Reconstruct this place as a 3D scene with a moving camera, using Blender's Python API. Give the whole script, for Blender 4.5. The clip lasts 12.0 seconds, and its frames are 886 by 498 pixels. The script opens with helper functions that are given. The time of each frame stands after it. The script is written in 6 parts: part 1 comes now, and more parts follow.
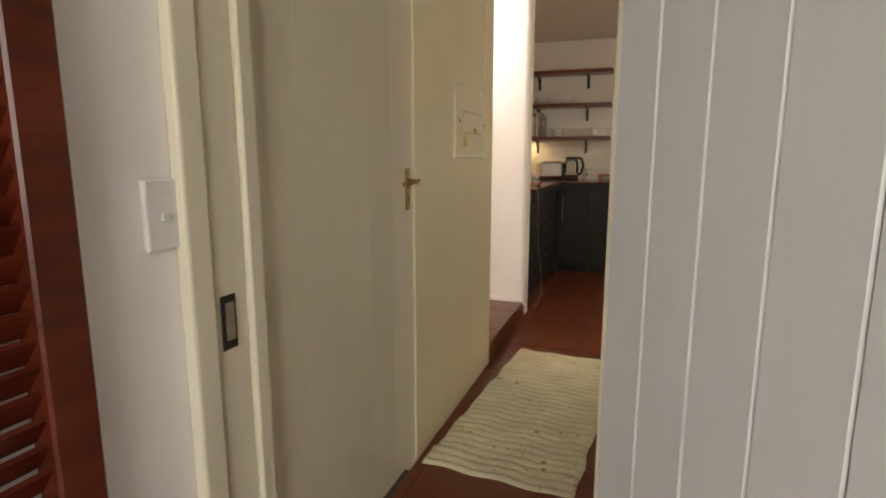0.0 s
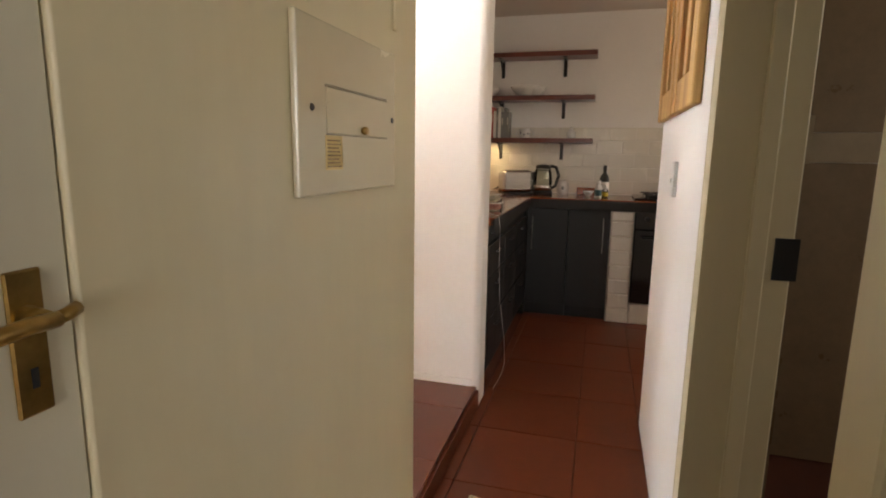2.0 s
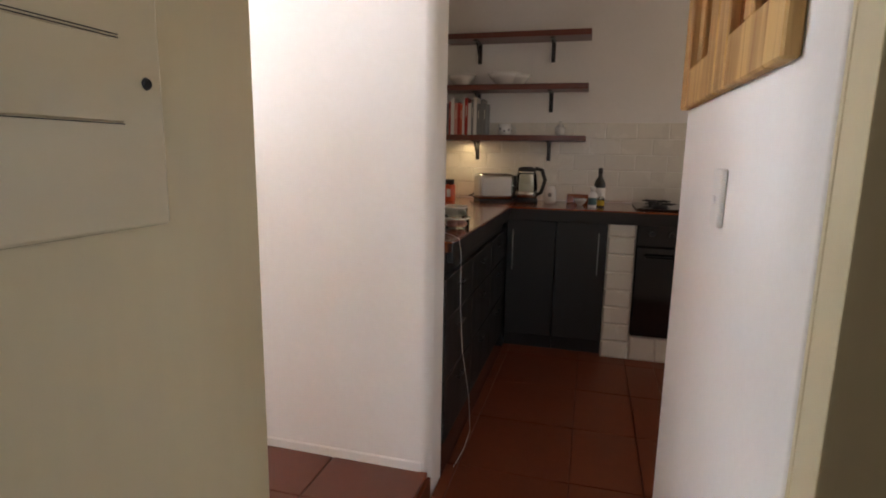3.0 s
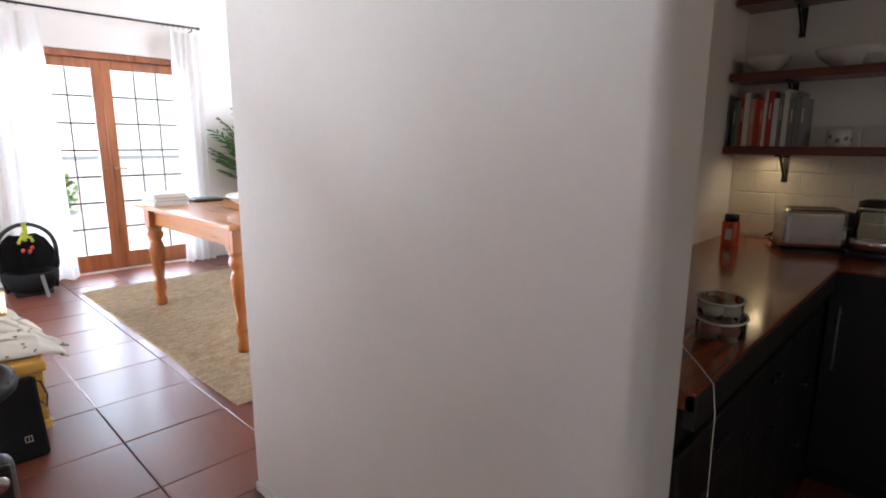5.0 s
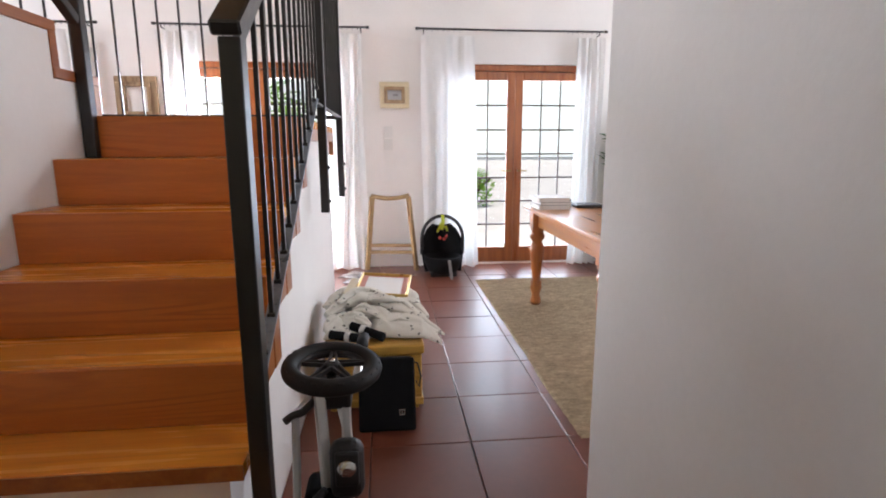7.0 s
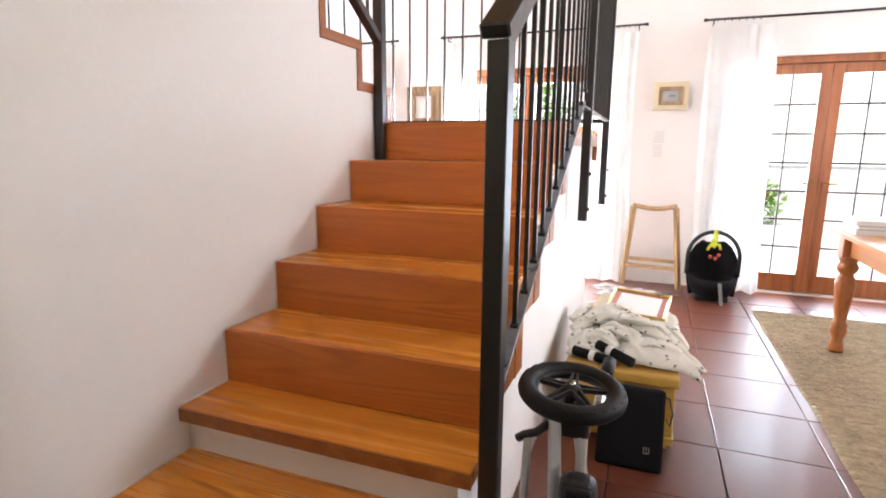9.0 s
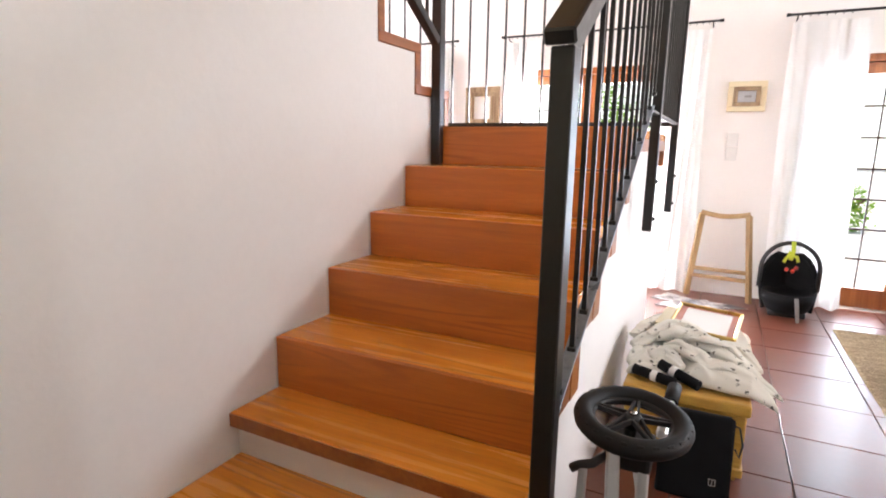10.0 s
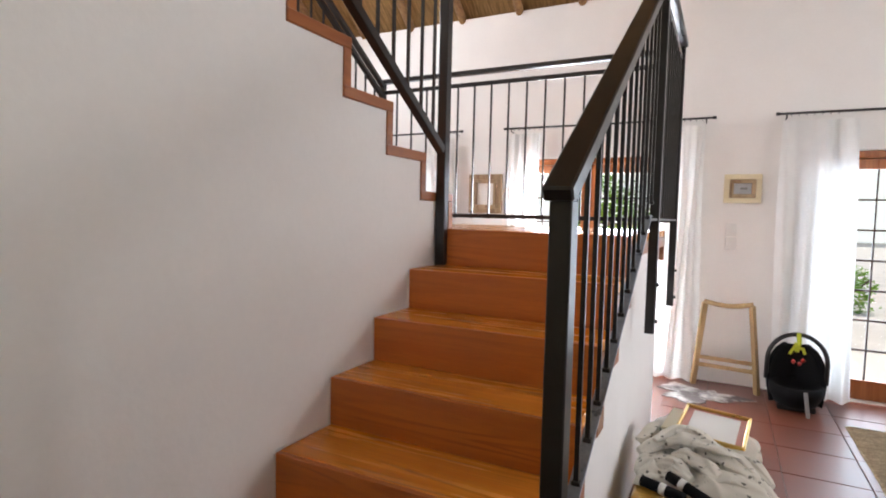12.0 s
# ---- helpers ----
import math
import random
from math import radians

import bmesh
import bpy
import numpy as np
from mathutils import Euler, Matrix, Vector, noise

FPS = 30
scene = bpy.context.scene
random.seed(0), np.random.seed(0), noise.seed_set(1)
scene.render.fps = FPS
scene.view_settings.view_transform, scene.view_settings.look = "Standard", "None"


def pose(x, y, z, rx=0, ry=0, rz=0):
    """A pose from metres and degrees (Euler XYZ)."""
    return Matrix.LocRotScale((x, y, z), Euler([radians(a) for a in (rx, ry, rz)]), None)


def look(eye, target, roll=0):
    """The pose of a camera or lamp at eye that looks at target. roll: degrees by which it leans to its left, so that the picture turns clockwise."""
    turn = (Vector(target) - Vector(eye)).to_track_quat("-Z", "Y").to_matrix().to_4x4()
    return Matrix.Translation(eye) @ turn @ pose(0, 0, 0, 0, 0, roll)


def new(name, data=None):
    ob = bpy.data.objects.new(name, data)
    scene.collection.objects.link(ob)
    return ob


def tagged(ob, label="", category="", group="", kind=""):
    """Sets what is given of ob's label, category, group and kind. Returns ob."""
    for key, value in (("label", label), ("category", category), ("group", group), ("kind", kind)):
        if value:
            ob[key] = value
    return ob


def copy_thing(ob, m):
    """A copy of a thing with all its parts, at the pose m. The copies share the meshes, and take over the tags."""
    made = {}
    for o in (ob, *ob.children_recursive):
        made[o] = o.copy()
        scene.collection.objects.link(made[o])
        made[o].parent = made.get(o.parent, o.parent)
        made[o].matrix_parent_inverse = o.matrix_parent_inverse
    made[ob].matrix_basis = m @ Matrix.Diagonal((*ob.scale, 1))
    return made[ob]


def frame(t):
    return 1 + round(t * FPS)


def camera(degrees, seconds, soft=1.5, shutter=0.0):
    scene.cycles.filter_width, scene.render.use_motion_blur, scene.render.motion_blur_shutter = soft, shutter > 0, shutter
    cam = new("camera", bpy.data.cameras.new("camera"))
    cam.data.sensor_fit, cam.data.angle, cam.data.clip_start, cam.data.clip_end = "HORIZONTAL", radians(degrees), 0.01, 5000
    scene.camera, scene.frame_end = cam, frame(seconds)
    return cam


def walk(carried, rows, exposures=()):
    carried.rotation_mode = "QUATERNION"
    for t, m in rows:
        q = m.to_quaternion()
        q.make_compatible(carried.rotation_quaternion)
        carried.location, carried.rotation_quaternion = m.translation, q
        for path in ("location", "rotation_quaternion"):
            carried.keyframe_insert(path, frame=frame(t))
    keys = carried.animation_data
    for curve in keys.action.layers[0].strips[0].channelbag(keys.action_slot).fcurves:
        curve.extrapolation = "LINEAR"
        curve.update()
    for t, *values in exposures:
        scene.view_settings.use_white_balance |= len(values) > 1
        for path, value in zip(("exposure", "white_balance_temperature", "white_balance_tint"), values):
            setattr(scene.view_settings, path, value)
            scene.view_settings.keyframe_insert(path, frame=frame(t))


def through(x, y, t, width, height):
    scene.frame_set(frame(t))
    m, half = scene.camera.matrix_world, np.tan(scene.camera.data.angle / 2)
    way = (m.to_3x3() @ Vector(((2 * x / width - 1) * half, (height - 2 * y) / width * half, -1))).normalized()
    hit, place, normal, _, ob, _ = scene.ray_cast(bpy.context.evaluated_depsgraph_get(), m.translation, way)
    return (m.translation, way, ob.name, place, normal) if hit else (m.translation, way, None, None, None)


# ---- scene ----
EXPOSURES = [(0.0, 1.76, 7300, 8), (1.0, 1.92, 7400, 11), (2.0, 1.72, 7000, 11), (2.7, 1.42, 6600, 12), (4.5, 0.45, 6000, 13), (5.5, 0.0, 6000, 13),
             (6.5, -0.4, 6100, 14), (7.0, -0.35, 6150, 14), (7.5, -0.2, 6200, 14), (9.5, 0.47, 6400, 14), (10.5, 0.18, 6400, 13), (11.25, -0.13, 6350, 12), (12.0, -0.45, 6350, 12)]
cam = camera(78.5, 12.0, soft=1.9)
walk(cam, [
    (0.0, pose(-2.896, -0.390, 1.038, 80.36, 0.01, -70.23)),
    (0.5, pose(-2.564, -0.282, 1.068, 80.00, -0.89, -70.23)),
    (1.0, pose(-2.212, -0.196, 1.062, 80.04, -0.99, -71.58)),
    (1.5, pose(-1.880, -0.164, 1.080, 80.06, -0.95, -72.72)),
    (2.0, pose(-1.552, -0.156, 1.111, 80.05, -0.86, -74.00)),
    (2.5, pose(-1.156, -0.149, 1.107, 79.98, -1.10, -75.26)),
    (4.5, pose(-0.116, -0.062, 1.235, 79.25, -0.33, -58.62)),
    (5.0, pose(0.064, 0.014, 1.261, 78.87, -0.17, -45.85)),
    (5.5, pose(0.231, 0.093, 1.225, 79.30, 0.14, -32.50)),
    (6.0, pose(0.281, 0.130, 1.284, 78.79, 0.01, -21.87)),
    (6.5, pose(0.281, 0.235, 1.279, 78.95, 0.10, -13.91)),
    (7.0, pose(0.288, 0.307, 1.281, 79.05, 0.12, -5.94)),
    (7.5, pose(0.317, 0.348, 1.277, 79.22, 0.16, 2.33)),
    (9.5, pose(0.263, 0.455, 1.297, 79.28, -0.67, 24.68)),
    (10.0, pose(0.254, 0.491, 1.317, 79.15, -0.85, 26.98)),
    (10.5, pose(0.251, 0.500, 1.360, 79.28, -1.08, 27.74)),
    (11.0, pose(0.262, 0.489, 1.404, 80.91, -1.12, 27.91)),
    (11.5, pose(0.273, 0.480, 1.434, 83.56, -1.14, 27.96)),
    (12.0, pose(0.256, 0.479, 1.475, 86.38, -1.34, 27.38)),
], exposures=EXPOSURES)

# ---- light ----
world = bpy.data.worlds.new("sky")
scene.world = world
world.use_nodes = True
wn = world.node_tree
sky = wn.nodes.new("ShaderNodeTexSky")
sky.sky_type = "NISHITA"
sky.sun_disc = False
sky.sun_elevation, sky.sun_rotation = radians(62), radians(-12)
wn.links.new(sky.outputs[0], wn.nodes["Background"].inputs[0])
wn.nodes["Background"].inputs[1].default_value = 0.15


def lamp(name, kind, energy, m, colour=(1, 1, 1), **settings):
    data = bpy.data.lights.new(name, kind)
    data.energy, data.color = energy, colour
    for key, value in settings.items():
        if key == "size":
            data.size = value
        elif key == "size_y":
            data.shape, data.size_y = "RECTANGLE", value
        elif key == "angle":
            data.angle = value
    ob = new(name, data)
    ob.matrix_world = m
    return ob


lamp("sun", "SUN", 5.0, look((2.0, 14.0, 18.0), (0.6, 6.0, 0.0)), (1.0, 0.95, 0.87), angle=radians(0.6))
# skylight in the openings of the glazed doors and the bedroom window
lamp("door_daylight", "AREA", 105, look((1.65, 6.34, 1.1), (1.5, 0.0, 0.9)), (0.74, 0.87, 1.0), size=1.55, size_y=1.9)
lamp("side_door_daylight", "AREA", 620, look((-0.97, 6.34, 1.1), (0.3, 0.0, 1.2)), (0.88, 0.94, 1.0), size=1.55, size_y=1.9)
lamp("far_door_daylight", "AREA", 130, look((-3.45, 6.34, 1.1), (-2.4, 0.0, 1.3)), (0.88, 0.94, 1.0), size=1.55, size_y=1.9)
# added fill through unseen east and west openings, for the stair wall and pillar
lamp("east_fill_light", "AREA", 130, look((4.72, 4.5, 2.4), (-1.0, 2.0, 1.2)), (0.96, 0.97, 1.0), size=1.5, size_y=1.3)
lamp("west_fill_light", "AREA", 250, look((-4.72, 4.15, 3.9), (0.9, 1.3, 0.9)), (0.96, 0.97, 1.0), size=1.5, size_y=1.3)
lamp("bedroom_window_daylight", "AREA", 17, look((-5.55, -0.9, 1.35), (0.0, -0.1, 0.8)), (0.97, 0.98, 1.0), size=1.3, size_y=1.2)
# added fill for the kitchen and bathroom; no window is known in either
lamp("kitchen_fill_light", "AREA", 3.8, look((1.9, -2.55, 1.5), (2.2, 0.5, 0.9)), (1.0, 0.80, 0.58), size=0.9, size_y=0.8)
lamp("bathroom_fill_light", "AREA", 2.2, look((-0.35, -2.66, 1.6), (0.3, 0.0, 1.0)), (1.0, 0.95, 0.85), size=0.65, size_y=0.55)


# added warm lamp for the glow over the toaster corner; its source is unseen
lamp("toaster_corner_fill", "AREA", 0.24, look((2.92, 0.68, 1.19), (3.0, 0.70, 0.0)), (1.0, 0.74, 0.38), size=0.05, size_y=0.22)


# ---- materials ----
def material(name, base, rough=0.6, metal=0.0, spread=0.12, scale=3.0, grain=60.0, bump=0.05, stretch=(1, 1, 1),
             dark=None, coat=0.0, per_object=0.0, distance=0.004, detail=6.0, ramp=(0.3, 0.7), spec=0.5, figure=0.0):
    """A surface with variation at two scales: broad patches and fine grain, with relief from the grain."""
    m = bpy.data.materials.new(name)
    m.use_nodes = True
    n, l = m.node_tree.nodes, m.node_tree.links
    b = n["Principled BSDF"]
    b.inputs["Roughness"].default_value = rough
    b.inputs["Metallic"].default_value = metal
    b.inputs["Coat Weight"].default_value = coat
    b.inputs["Coat Roughness"].default_value = 0.12
    b.inputs["Specular IOR Level"].default_value = spec
    tc = n.new("ShaderNodeTexCoord")
    mp = n.new("ShaderNodeMapping")
    mp.inputs["Scale"].default_value = stretch
    l.new(tc.outputs["Object"], mp.inputs["Vector"])
    vec = mp.outputs[0]
    info = None
    if per_object:
        info = n.new("ShaderNodeObjectInfo")
        add = n.new("ShaderNodeVectorMath")
        add.operation = "MULTIPLY_ADD"
        l.new(info.outputs["Random"], add.inputs[0])
        add.inputs[1].default_value = (37.0, 17.0, 23.0)
        l.new(vec, add.inputs[2])
        vec = add.outputs[0]
    broad = n.new("ShaderNodeTexNoise")
    broad.inputs["Scale"].default_value = scale
    broad.inputs["Detail"].default_value = detail
    broad.inputs["Roughness"].default_value = 0.6
    l.new(vec, broad.inputs["Vector"])
    fine = n.new("ShaderNodeTexNoise")
    fine.inputs["Scale"].default_value = grain
    fine.inputs["Detail"].default_value = 4
    l.new(vec, fine.inputs["Vector"])
    cr = n.new("ShaderNodeValToRGB")
    lo = dark or tuple(c * (1 - spread) for c in base)
    hi = base if dark else tuple(min(1, c * (1 + spread)) for c in base)
    cr.color_ramp.elements[0].position, cr.color_ramp.elements[1].position = ramp
    cr.color_ramp.elements[0].color = (*lo, 1)
    cr.color_ramp.elements[1].color = (*hi, 1)
    l.new(broad.outputs[0], cr.inputs[0])
    mix = n.new("ShaderNodeMix")
    mix.data_type, mix.blend_type = "RGBA", "MULTIPLY"
    mix.inputs["Factor"].default_value = 0.5
    l.new(cr.outputs[0], mix.inputs["A"])
    fr = n.new("ShaderNodeMapRange")
    fr.inputs["To Min"].default_value, fr.inputs["To Max"].default_value = 1 - 2.2 * spread, 1 + 0.8 * spread
    l.new(fine.outputs[0], fr.inputs["Value"])
    l.new(fr.outputs[0], mix.inputs["B"])
    colour = mix.outputs["Result"]
    if figure:
        field = n.new("ShaderNodeTexNoise")
        field.inputs["Scale"].default_value = 0.55
        field.inputs["Detail"].default_value = 1.6
        field.inputs["Roughness"].default_value = 0.35
        field.inputs["Distortion"].default_value = 1.1
        l.new(vec, field.inputs["Vector"])
        rings = n.new("ShaderNodeMath")
        rings.operation = "MULTIPLY_ADD"
        rings.inputs[1].default_value = 70.0
        l.new(field.outputs[0], rings.inputs[0])
        l.new(fine.outputs[0], rings.inputs[2])
        line = n.new("ShaderNodeMath")
        line.operation = "SINE"
        l.new(rings.outputs[0], line.inputs[0])
        depth = n.new("ShaderNodeMapRange")
        depth.inputs["From Min"].default_value, depth.inputs["From Max"].default_value = 0.44, 0.62
        depth.inputs["To Min"].default_value, depth.inputs["To Max"].default_value = 0.08, 1.0
        l.new(broad.outputs[0], depth.inputs["Value"])
        cut = n.new("ShaderNodeMapRange")
        cut.inputs["From Min"].default_value, cut.inputs["From Max"].default_value = 0.1, 1.0
        cut.inputs["To Min"].default_value, cut.inputs["To Max"].default_value = 0.0, figure
        l.new(line.outputs[0], cut.inputs["Value"])
        both_f = n.new("ShaderNodeMath")
        both_f.operation = "MULTIPLY"
        l.new(cut.outputs[0], both_f.inputs[0])
        l.new(depth.outputs[0], both_f.inputs[1])
        streak = n.new("ShaderNodeMix")
        streak.data_type = "RGBA"
        l.new(both_f.outputs[0], streak.inputs["Factor"])
        l.new(colour, streak.inputs["A"])
        streak.inputs["B"].default_value = (lo[0] * 0.42, lo[1] * 0.24, lo[2] * 0.22, 1)
        colour = streak.outputs["Result"]
    if per_object:
        hue = n.new("ShaderNodeHueSaturation")
        vr = n.new("ShaderNodeMapRange")
        vr.inputs["To Min"].default_value, vr.inputs["To Max"].default_value = 1 - per_object, 1 + per_object
        l.new(info.outputs["Random"], vr.inputs["Value"])
        l.new(vr.outputs[0], hue.inputs["Value"])
        l.new(colour, hue.inputs["Color"])
        colour = hue.outputs[0]
    l.new(colour, b.inputs["Base Color"])
    rr = n.new("ShaderNodeMapRange")
    rr.inputs["To Min"].default_value, rr.inputs["To Max"].default_value = max(0.03, rough - 0.1), min(1, rough + 0.1)
    l.new(broad.outputs[0], rr.inputs["Value"])
    l.new(rr.outputs[0], b.inputs["Roughness"])
    if bump:
        bp = n.new("ShaderNodeBump")
        bp.inputs["Strength"].default_value = bump
        bp.inputs["Distance"].default_value = distance
        both = n.new("ShaderNodeMath")
        both.operation = "ADD"
        l.new(fine.outputs[0], both.inputs[0])
        l.new(broad.outputs[0], both.inputs[1])
        l.new(both.outputs[0], bp.inputs["Height"])
        l.new(bp.outputs[0], b.inputs["Normal"])
    return m


def wood(name, base, dark, rough=0.35, along="x", coat=0.25, per_object=0.06, rings=5.0, bump=0.03, figure=0.25):
    """Varnished timber: long figure along one axis."""
    st = {"x": (0.55, 9, 9), "y": (9, 0.55, 9), "z": (9, 9, 0.55)}[along]
    return material(name, base, rough, spread=0.16, scale=rings * 0.5, grain=rings * 6, bump=bump, stretch=st, dark=dark, coat=coat,
                    per_object=per_object, distance=0.002, detail=4.5, ramp=(0.36, 0.60), figure=figure)


def glass(name, tint=(1, 1, 1), rough=0.0):
    m = bpy.data.materials.new(name)
    m.use_nodes = True
    n, l = m.node_tree.nodes, m.node_tree.links
    n.remove(n["Principled BSDF"])
    tr, gl, mx = n.new("ShaderNodeBsdfTransparent"), n.new("ShaderNodeBsdfGlossy"), n.new("ShaderNodeMixShader")
    tr.inputs[0].default_value = (*tint, 1)
    gl.inputs["Roughness"].default_value = 0.02 + rough
    fz = n.new("ShaderNodeFresnel")
    fz.inputs[0].default_value = 1.45
    l.new(fz.outputs[0], mx.inputs[0]), l.new(tr.outputs[0], mx.inputs[1]), l.new(gl.outputs[0], mx.inputs[2])
    l.new(mx.outputs[0], n["Material Output"].inputs[0])
    return m


def cloth(name, base, through=0.35, scale=400.0):
    m = material(name, base, 0.9, spread=0.05, scale=6, grain=scale, bump=0.15, distance=0.001, spec=0.1)
    n, l = m.node_tree.nodes, m.node_tree.links
    b = n["Principled BSDF"]
    tl, mx = n.new("ShaderNodeBsdfTranslucent"), n.new("ShaderNodeMixShader")
    tl.inputs[0].default_value = (*base, 1)
    mx.inputs[0].default_value = through
    l.new(b.outputs[0], mx.inputs[1]), l.new(tl.outputs[0], mx.inputs[2])
    l.new(mx.outputs[0], n["Material Output"].inputs[0])
    return m


M_PLASTER = material("white_plaster", (0.87, 0.845, 0.815), 0.85, spread=0.03, scale=1.6, grain=45, bump=0.12, distance=0.006, spec=0.25)
M_CREAM = material("cream_enamel", (0.72, 0.63, 0.42), 0.32, spread=0.03, scale=2.0, grain=14, bump=0.05, stretch=(3, 3, 0.4), distance=0.003)
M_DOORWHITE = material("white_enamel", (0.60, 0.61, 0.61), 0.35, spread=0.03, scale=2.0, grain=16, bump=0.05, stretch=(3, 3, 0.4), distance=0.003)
M_CEIL = material("ceiling_board", (0.72, 0.66, 0.60), 0.9, spread=0.03, scale=2, grain=40, bump=0.05)
# tread colour lifted above the risers' to make up for weak light on them
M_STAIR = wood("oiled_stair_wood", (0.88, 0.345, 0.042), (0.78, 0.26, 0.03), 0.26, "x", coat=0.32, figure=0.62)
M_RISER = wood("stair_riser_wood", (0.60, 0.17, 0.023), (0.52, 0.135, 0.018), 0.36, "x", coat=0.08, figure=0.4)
M_STRING = wood("stair_trim_wood", (0.42, 0.14, 0.035), (0.30, 0.085, 0.022), 0.35, "y", coat=0.25)
M_STEEL = material("black_painted_steel", (0.014, 0.013, 0.013), 0.32, spread=0.2, scale=8, grain=90, bump=0.04, distance=0.001)
M_TILE = material("terracotta_tile", (0.15, 0.043, 0.023), 0.36, spread=0.12, scale=2.4, grain=30, bump=0.05, per_object=0.1, distance=0.002, coat=0.10, spec=0.45)
M_GROUT = material("dark_grout", (0.10, 0.08, 0.08), 0.8, spread=0.2, scale=8, grain=120, bump=0.1)
M_KFLOOR = material("red_floor_tile", (0.165, 0.043, 0.018), 0.42, spread=0.14, scale=2.0, grain=26, bump=0.05, per_object=0.06, distance=0.002, spec=0.3)
M_KGROUT = material("red_grout", (0.12, 0.035, 0.018), 0.7, spread=0.15, scale=8, grain=120, bump=0.1)
M_MERANTI = wood("varnished_hardwood", (0.45, 0.15, 0.045), (0.29, 0.085, 0.023), 0.3, "z", figure=0.12)
M_PINE = wood("varnished_pine", (0.47, 0.175, 0.032), (0.38, 0.13, 0.025), 0.3, "y", coat=0.3, figure=0.12)
M_PINELEG = wood("turned_pine", (0.48, 0.165, 0.036), (0.36, 0.11, 0.025), 0.3, "z", coat=0.3, figure=0.12)
M_CHEST = wood("yellow_chest_wood", (0.66, 0.39, 0.075), (0.50, 0.26, 0.04), 0.4, "x")
M_STOOL = wood("pale_oak", (0.42, 0.28, 0.13), (0.28, 0.17, 0.07), 0.5, "z", coat=0.0)
M_RUSTIC = wood("weathered_wood", (0.42, 0.30, 0.17), (0.20, 0.12, 0.06), 0.75, "z", coat=0.0)
M_SHUTTER = wood("reclaimed_wood", (0.58, 0.36, 0.13), (0.34, 0.17, 0.05), 0.7, "z", coat=0.0, bump=0.3, figure=0.4)
# dark base colour gives the bars their black look against the bright garden
M_BAR = wood("backlit_dark_glazing_bar", (0.07, 0.03, 0.016), (0.04, 0.016, 0.009), 0.5, "x", coat=0.0)
M_SHELF = wood("dark_red_shelf_wood", (0.17, 0.04, 0.022), (0.08, 0.02, 0.012), 0.3, "y")
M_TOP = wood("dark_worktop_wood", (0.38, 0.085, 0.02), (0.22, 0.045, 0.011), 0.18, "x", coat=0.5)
M_CAB = material("charcoal_cabinet", (0.010, 0.0095, 0.010), 0.45, spread=0.15, scale=3, grain=50, bump=0.03, stretch=(4, 4, 0.5))
M_CHROME = material("brushed_steel", (0.62, 0.61, 0.58), 0.25, metal=1.0, spread=0.06, scale=4, grain=200, bump=0.02, stretch=(1, 1, 12))
M_ALU = material("painted_aluminium", (0.62, 0.63, 0.62), 0.35, metal=0.6, spread=0.05, scale=6, grain=120, bump=0.02)
M_BRASS = material("worn_brass", (0.45, 0.30, 0.10), 0.32, metal=1.0, spread=0.25, scale=14, grain=120, bump=0.08, distance=0.001)
M_METRO = material("white_glazed_tile", (0.76, 0.715, 0.63), 0.26, spread=0.03, scale=4, grain=30, bump=0.03, per_object=0.02, coat=0.15)
M_WHITE = material("white_plastic", (0.78, 0.77, 0.74), 0.35, spread=0.02, scale=4, grain=80, bump=0.02)
M_CERAMIC = material("white_ceramic", (0.76, 0.74, 0.71), 0.15, spread=0.03, scale=5, grain=50, bump=0.01, coat=0.4)
M_BLACK = material("black_plastic", (0.016, 0.016, 0.017), 0.45, spread=0.2, scale=10, grain=140, bump=0.06, distance=0.001)
M_RUBBER = material("black_rubber", (0.013, 0.013, 0.013), 0.6, spread=0.2, scale=10, grain=160, bump=0.12, distance=0.001, spec=0.35)
M_FABRIC = material("black_fabric", (0.009, 0.009, 0.010), 0.9, spread=0.3, scale=12, grain=500, bump=0.3, distance=0.001, spec=0.15)
M_BLKGLASS = material("black_oven_glass", (0.008, 0.008, 0.009), 0.06, spread=0.1, scale=3, grain=40, bump=0.0, coat=0.5)
M_CURTAIN = cloth("white_curtain_cotton", (0.84, 0.83, 0.81), 0.42)
M_LINEN = cloth("cream_linen", (0.72, 0.68, 0.57), 0.1, 250)
M_JUTE = material("woven_jute", (0.47, 0.36, 0.23), 0.95, spread=0.32, scale=26, grain=90, bump=0.9, stretch=(0.6, 2.6, 1), distance=0.010, spec=0.1)
M_RAG = material("cream_rag_weave", (0.74, 0.67, 0.47), 0.95, spread=0.12, scale=9, grain=70, bump=0.6, stretch=(1, 0.6, 1), distance=0.008, spec=0.1)
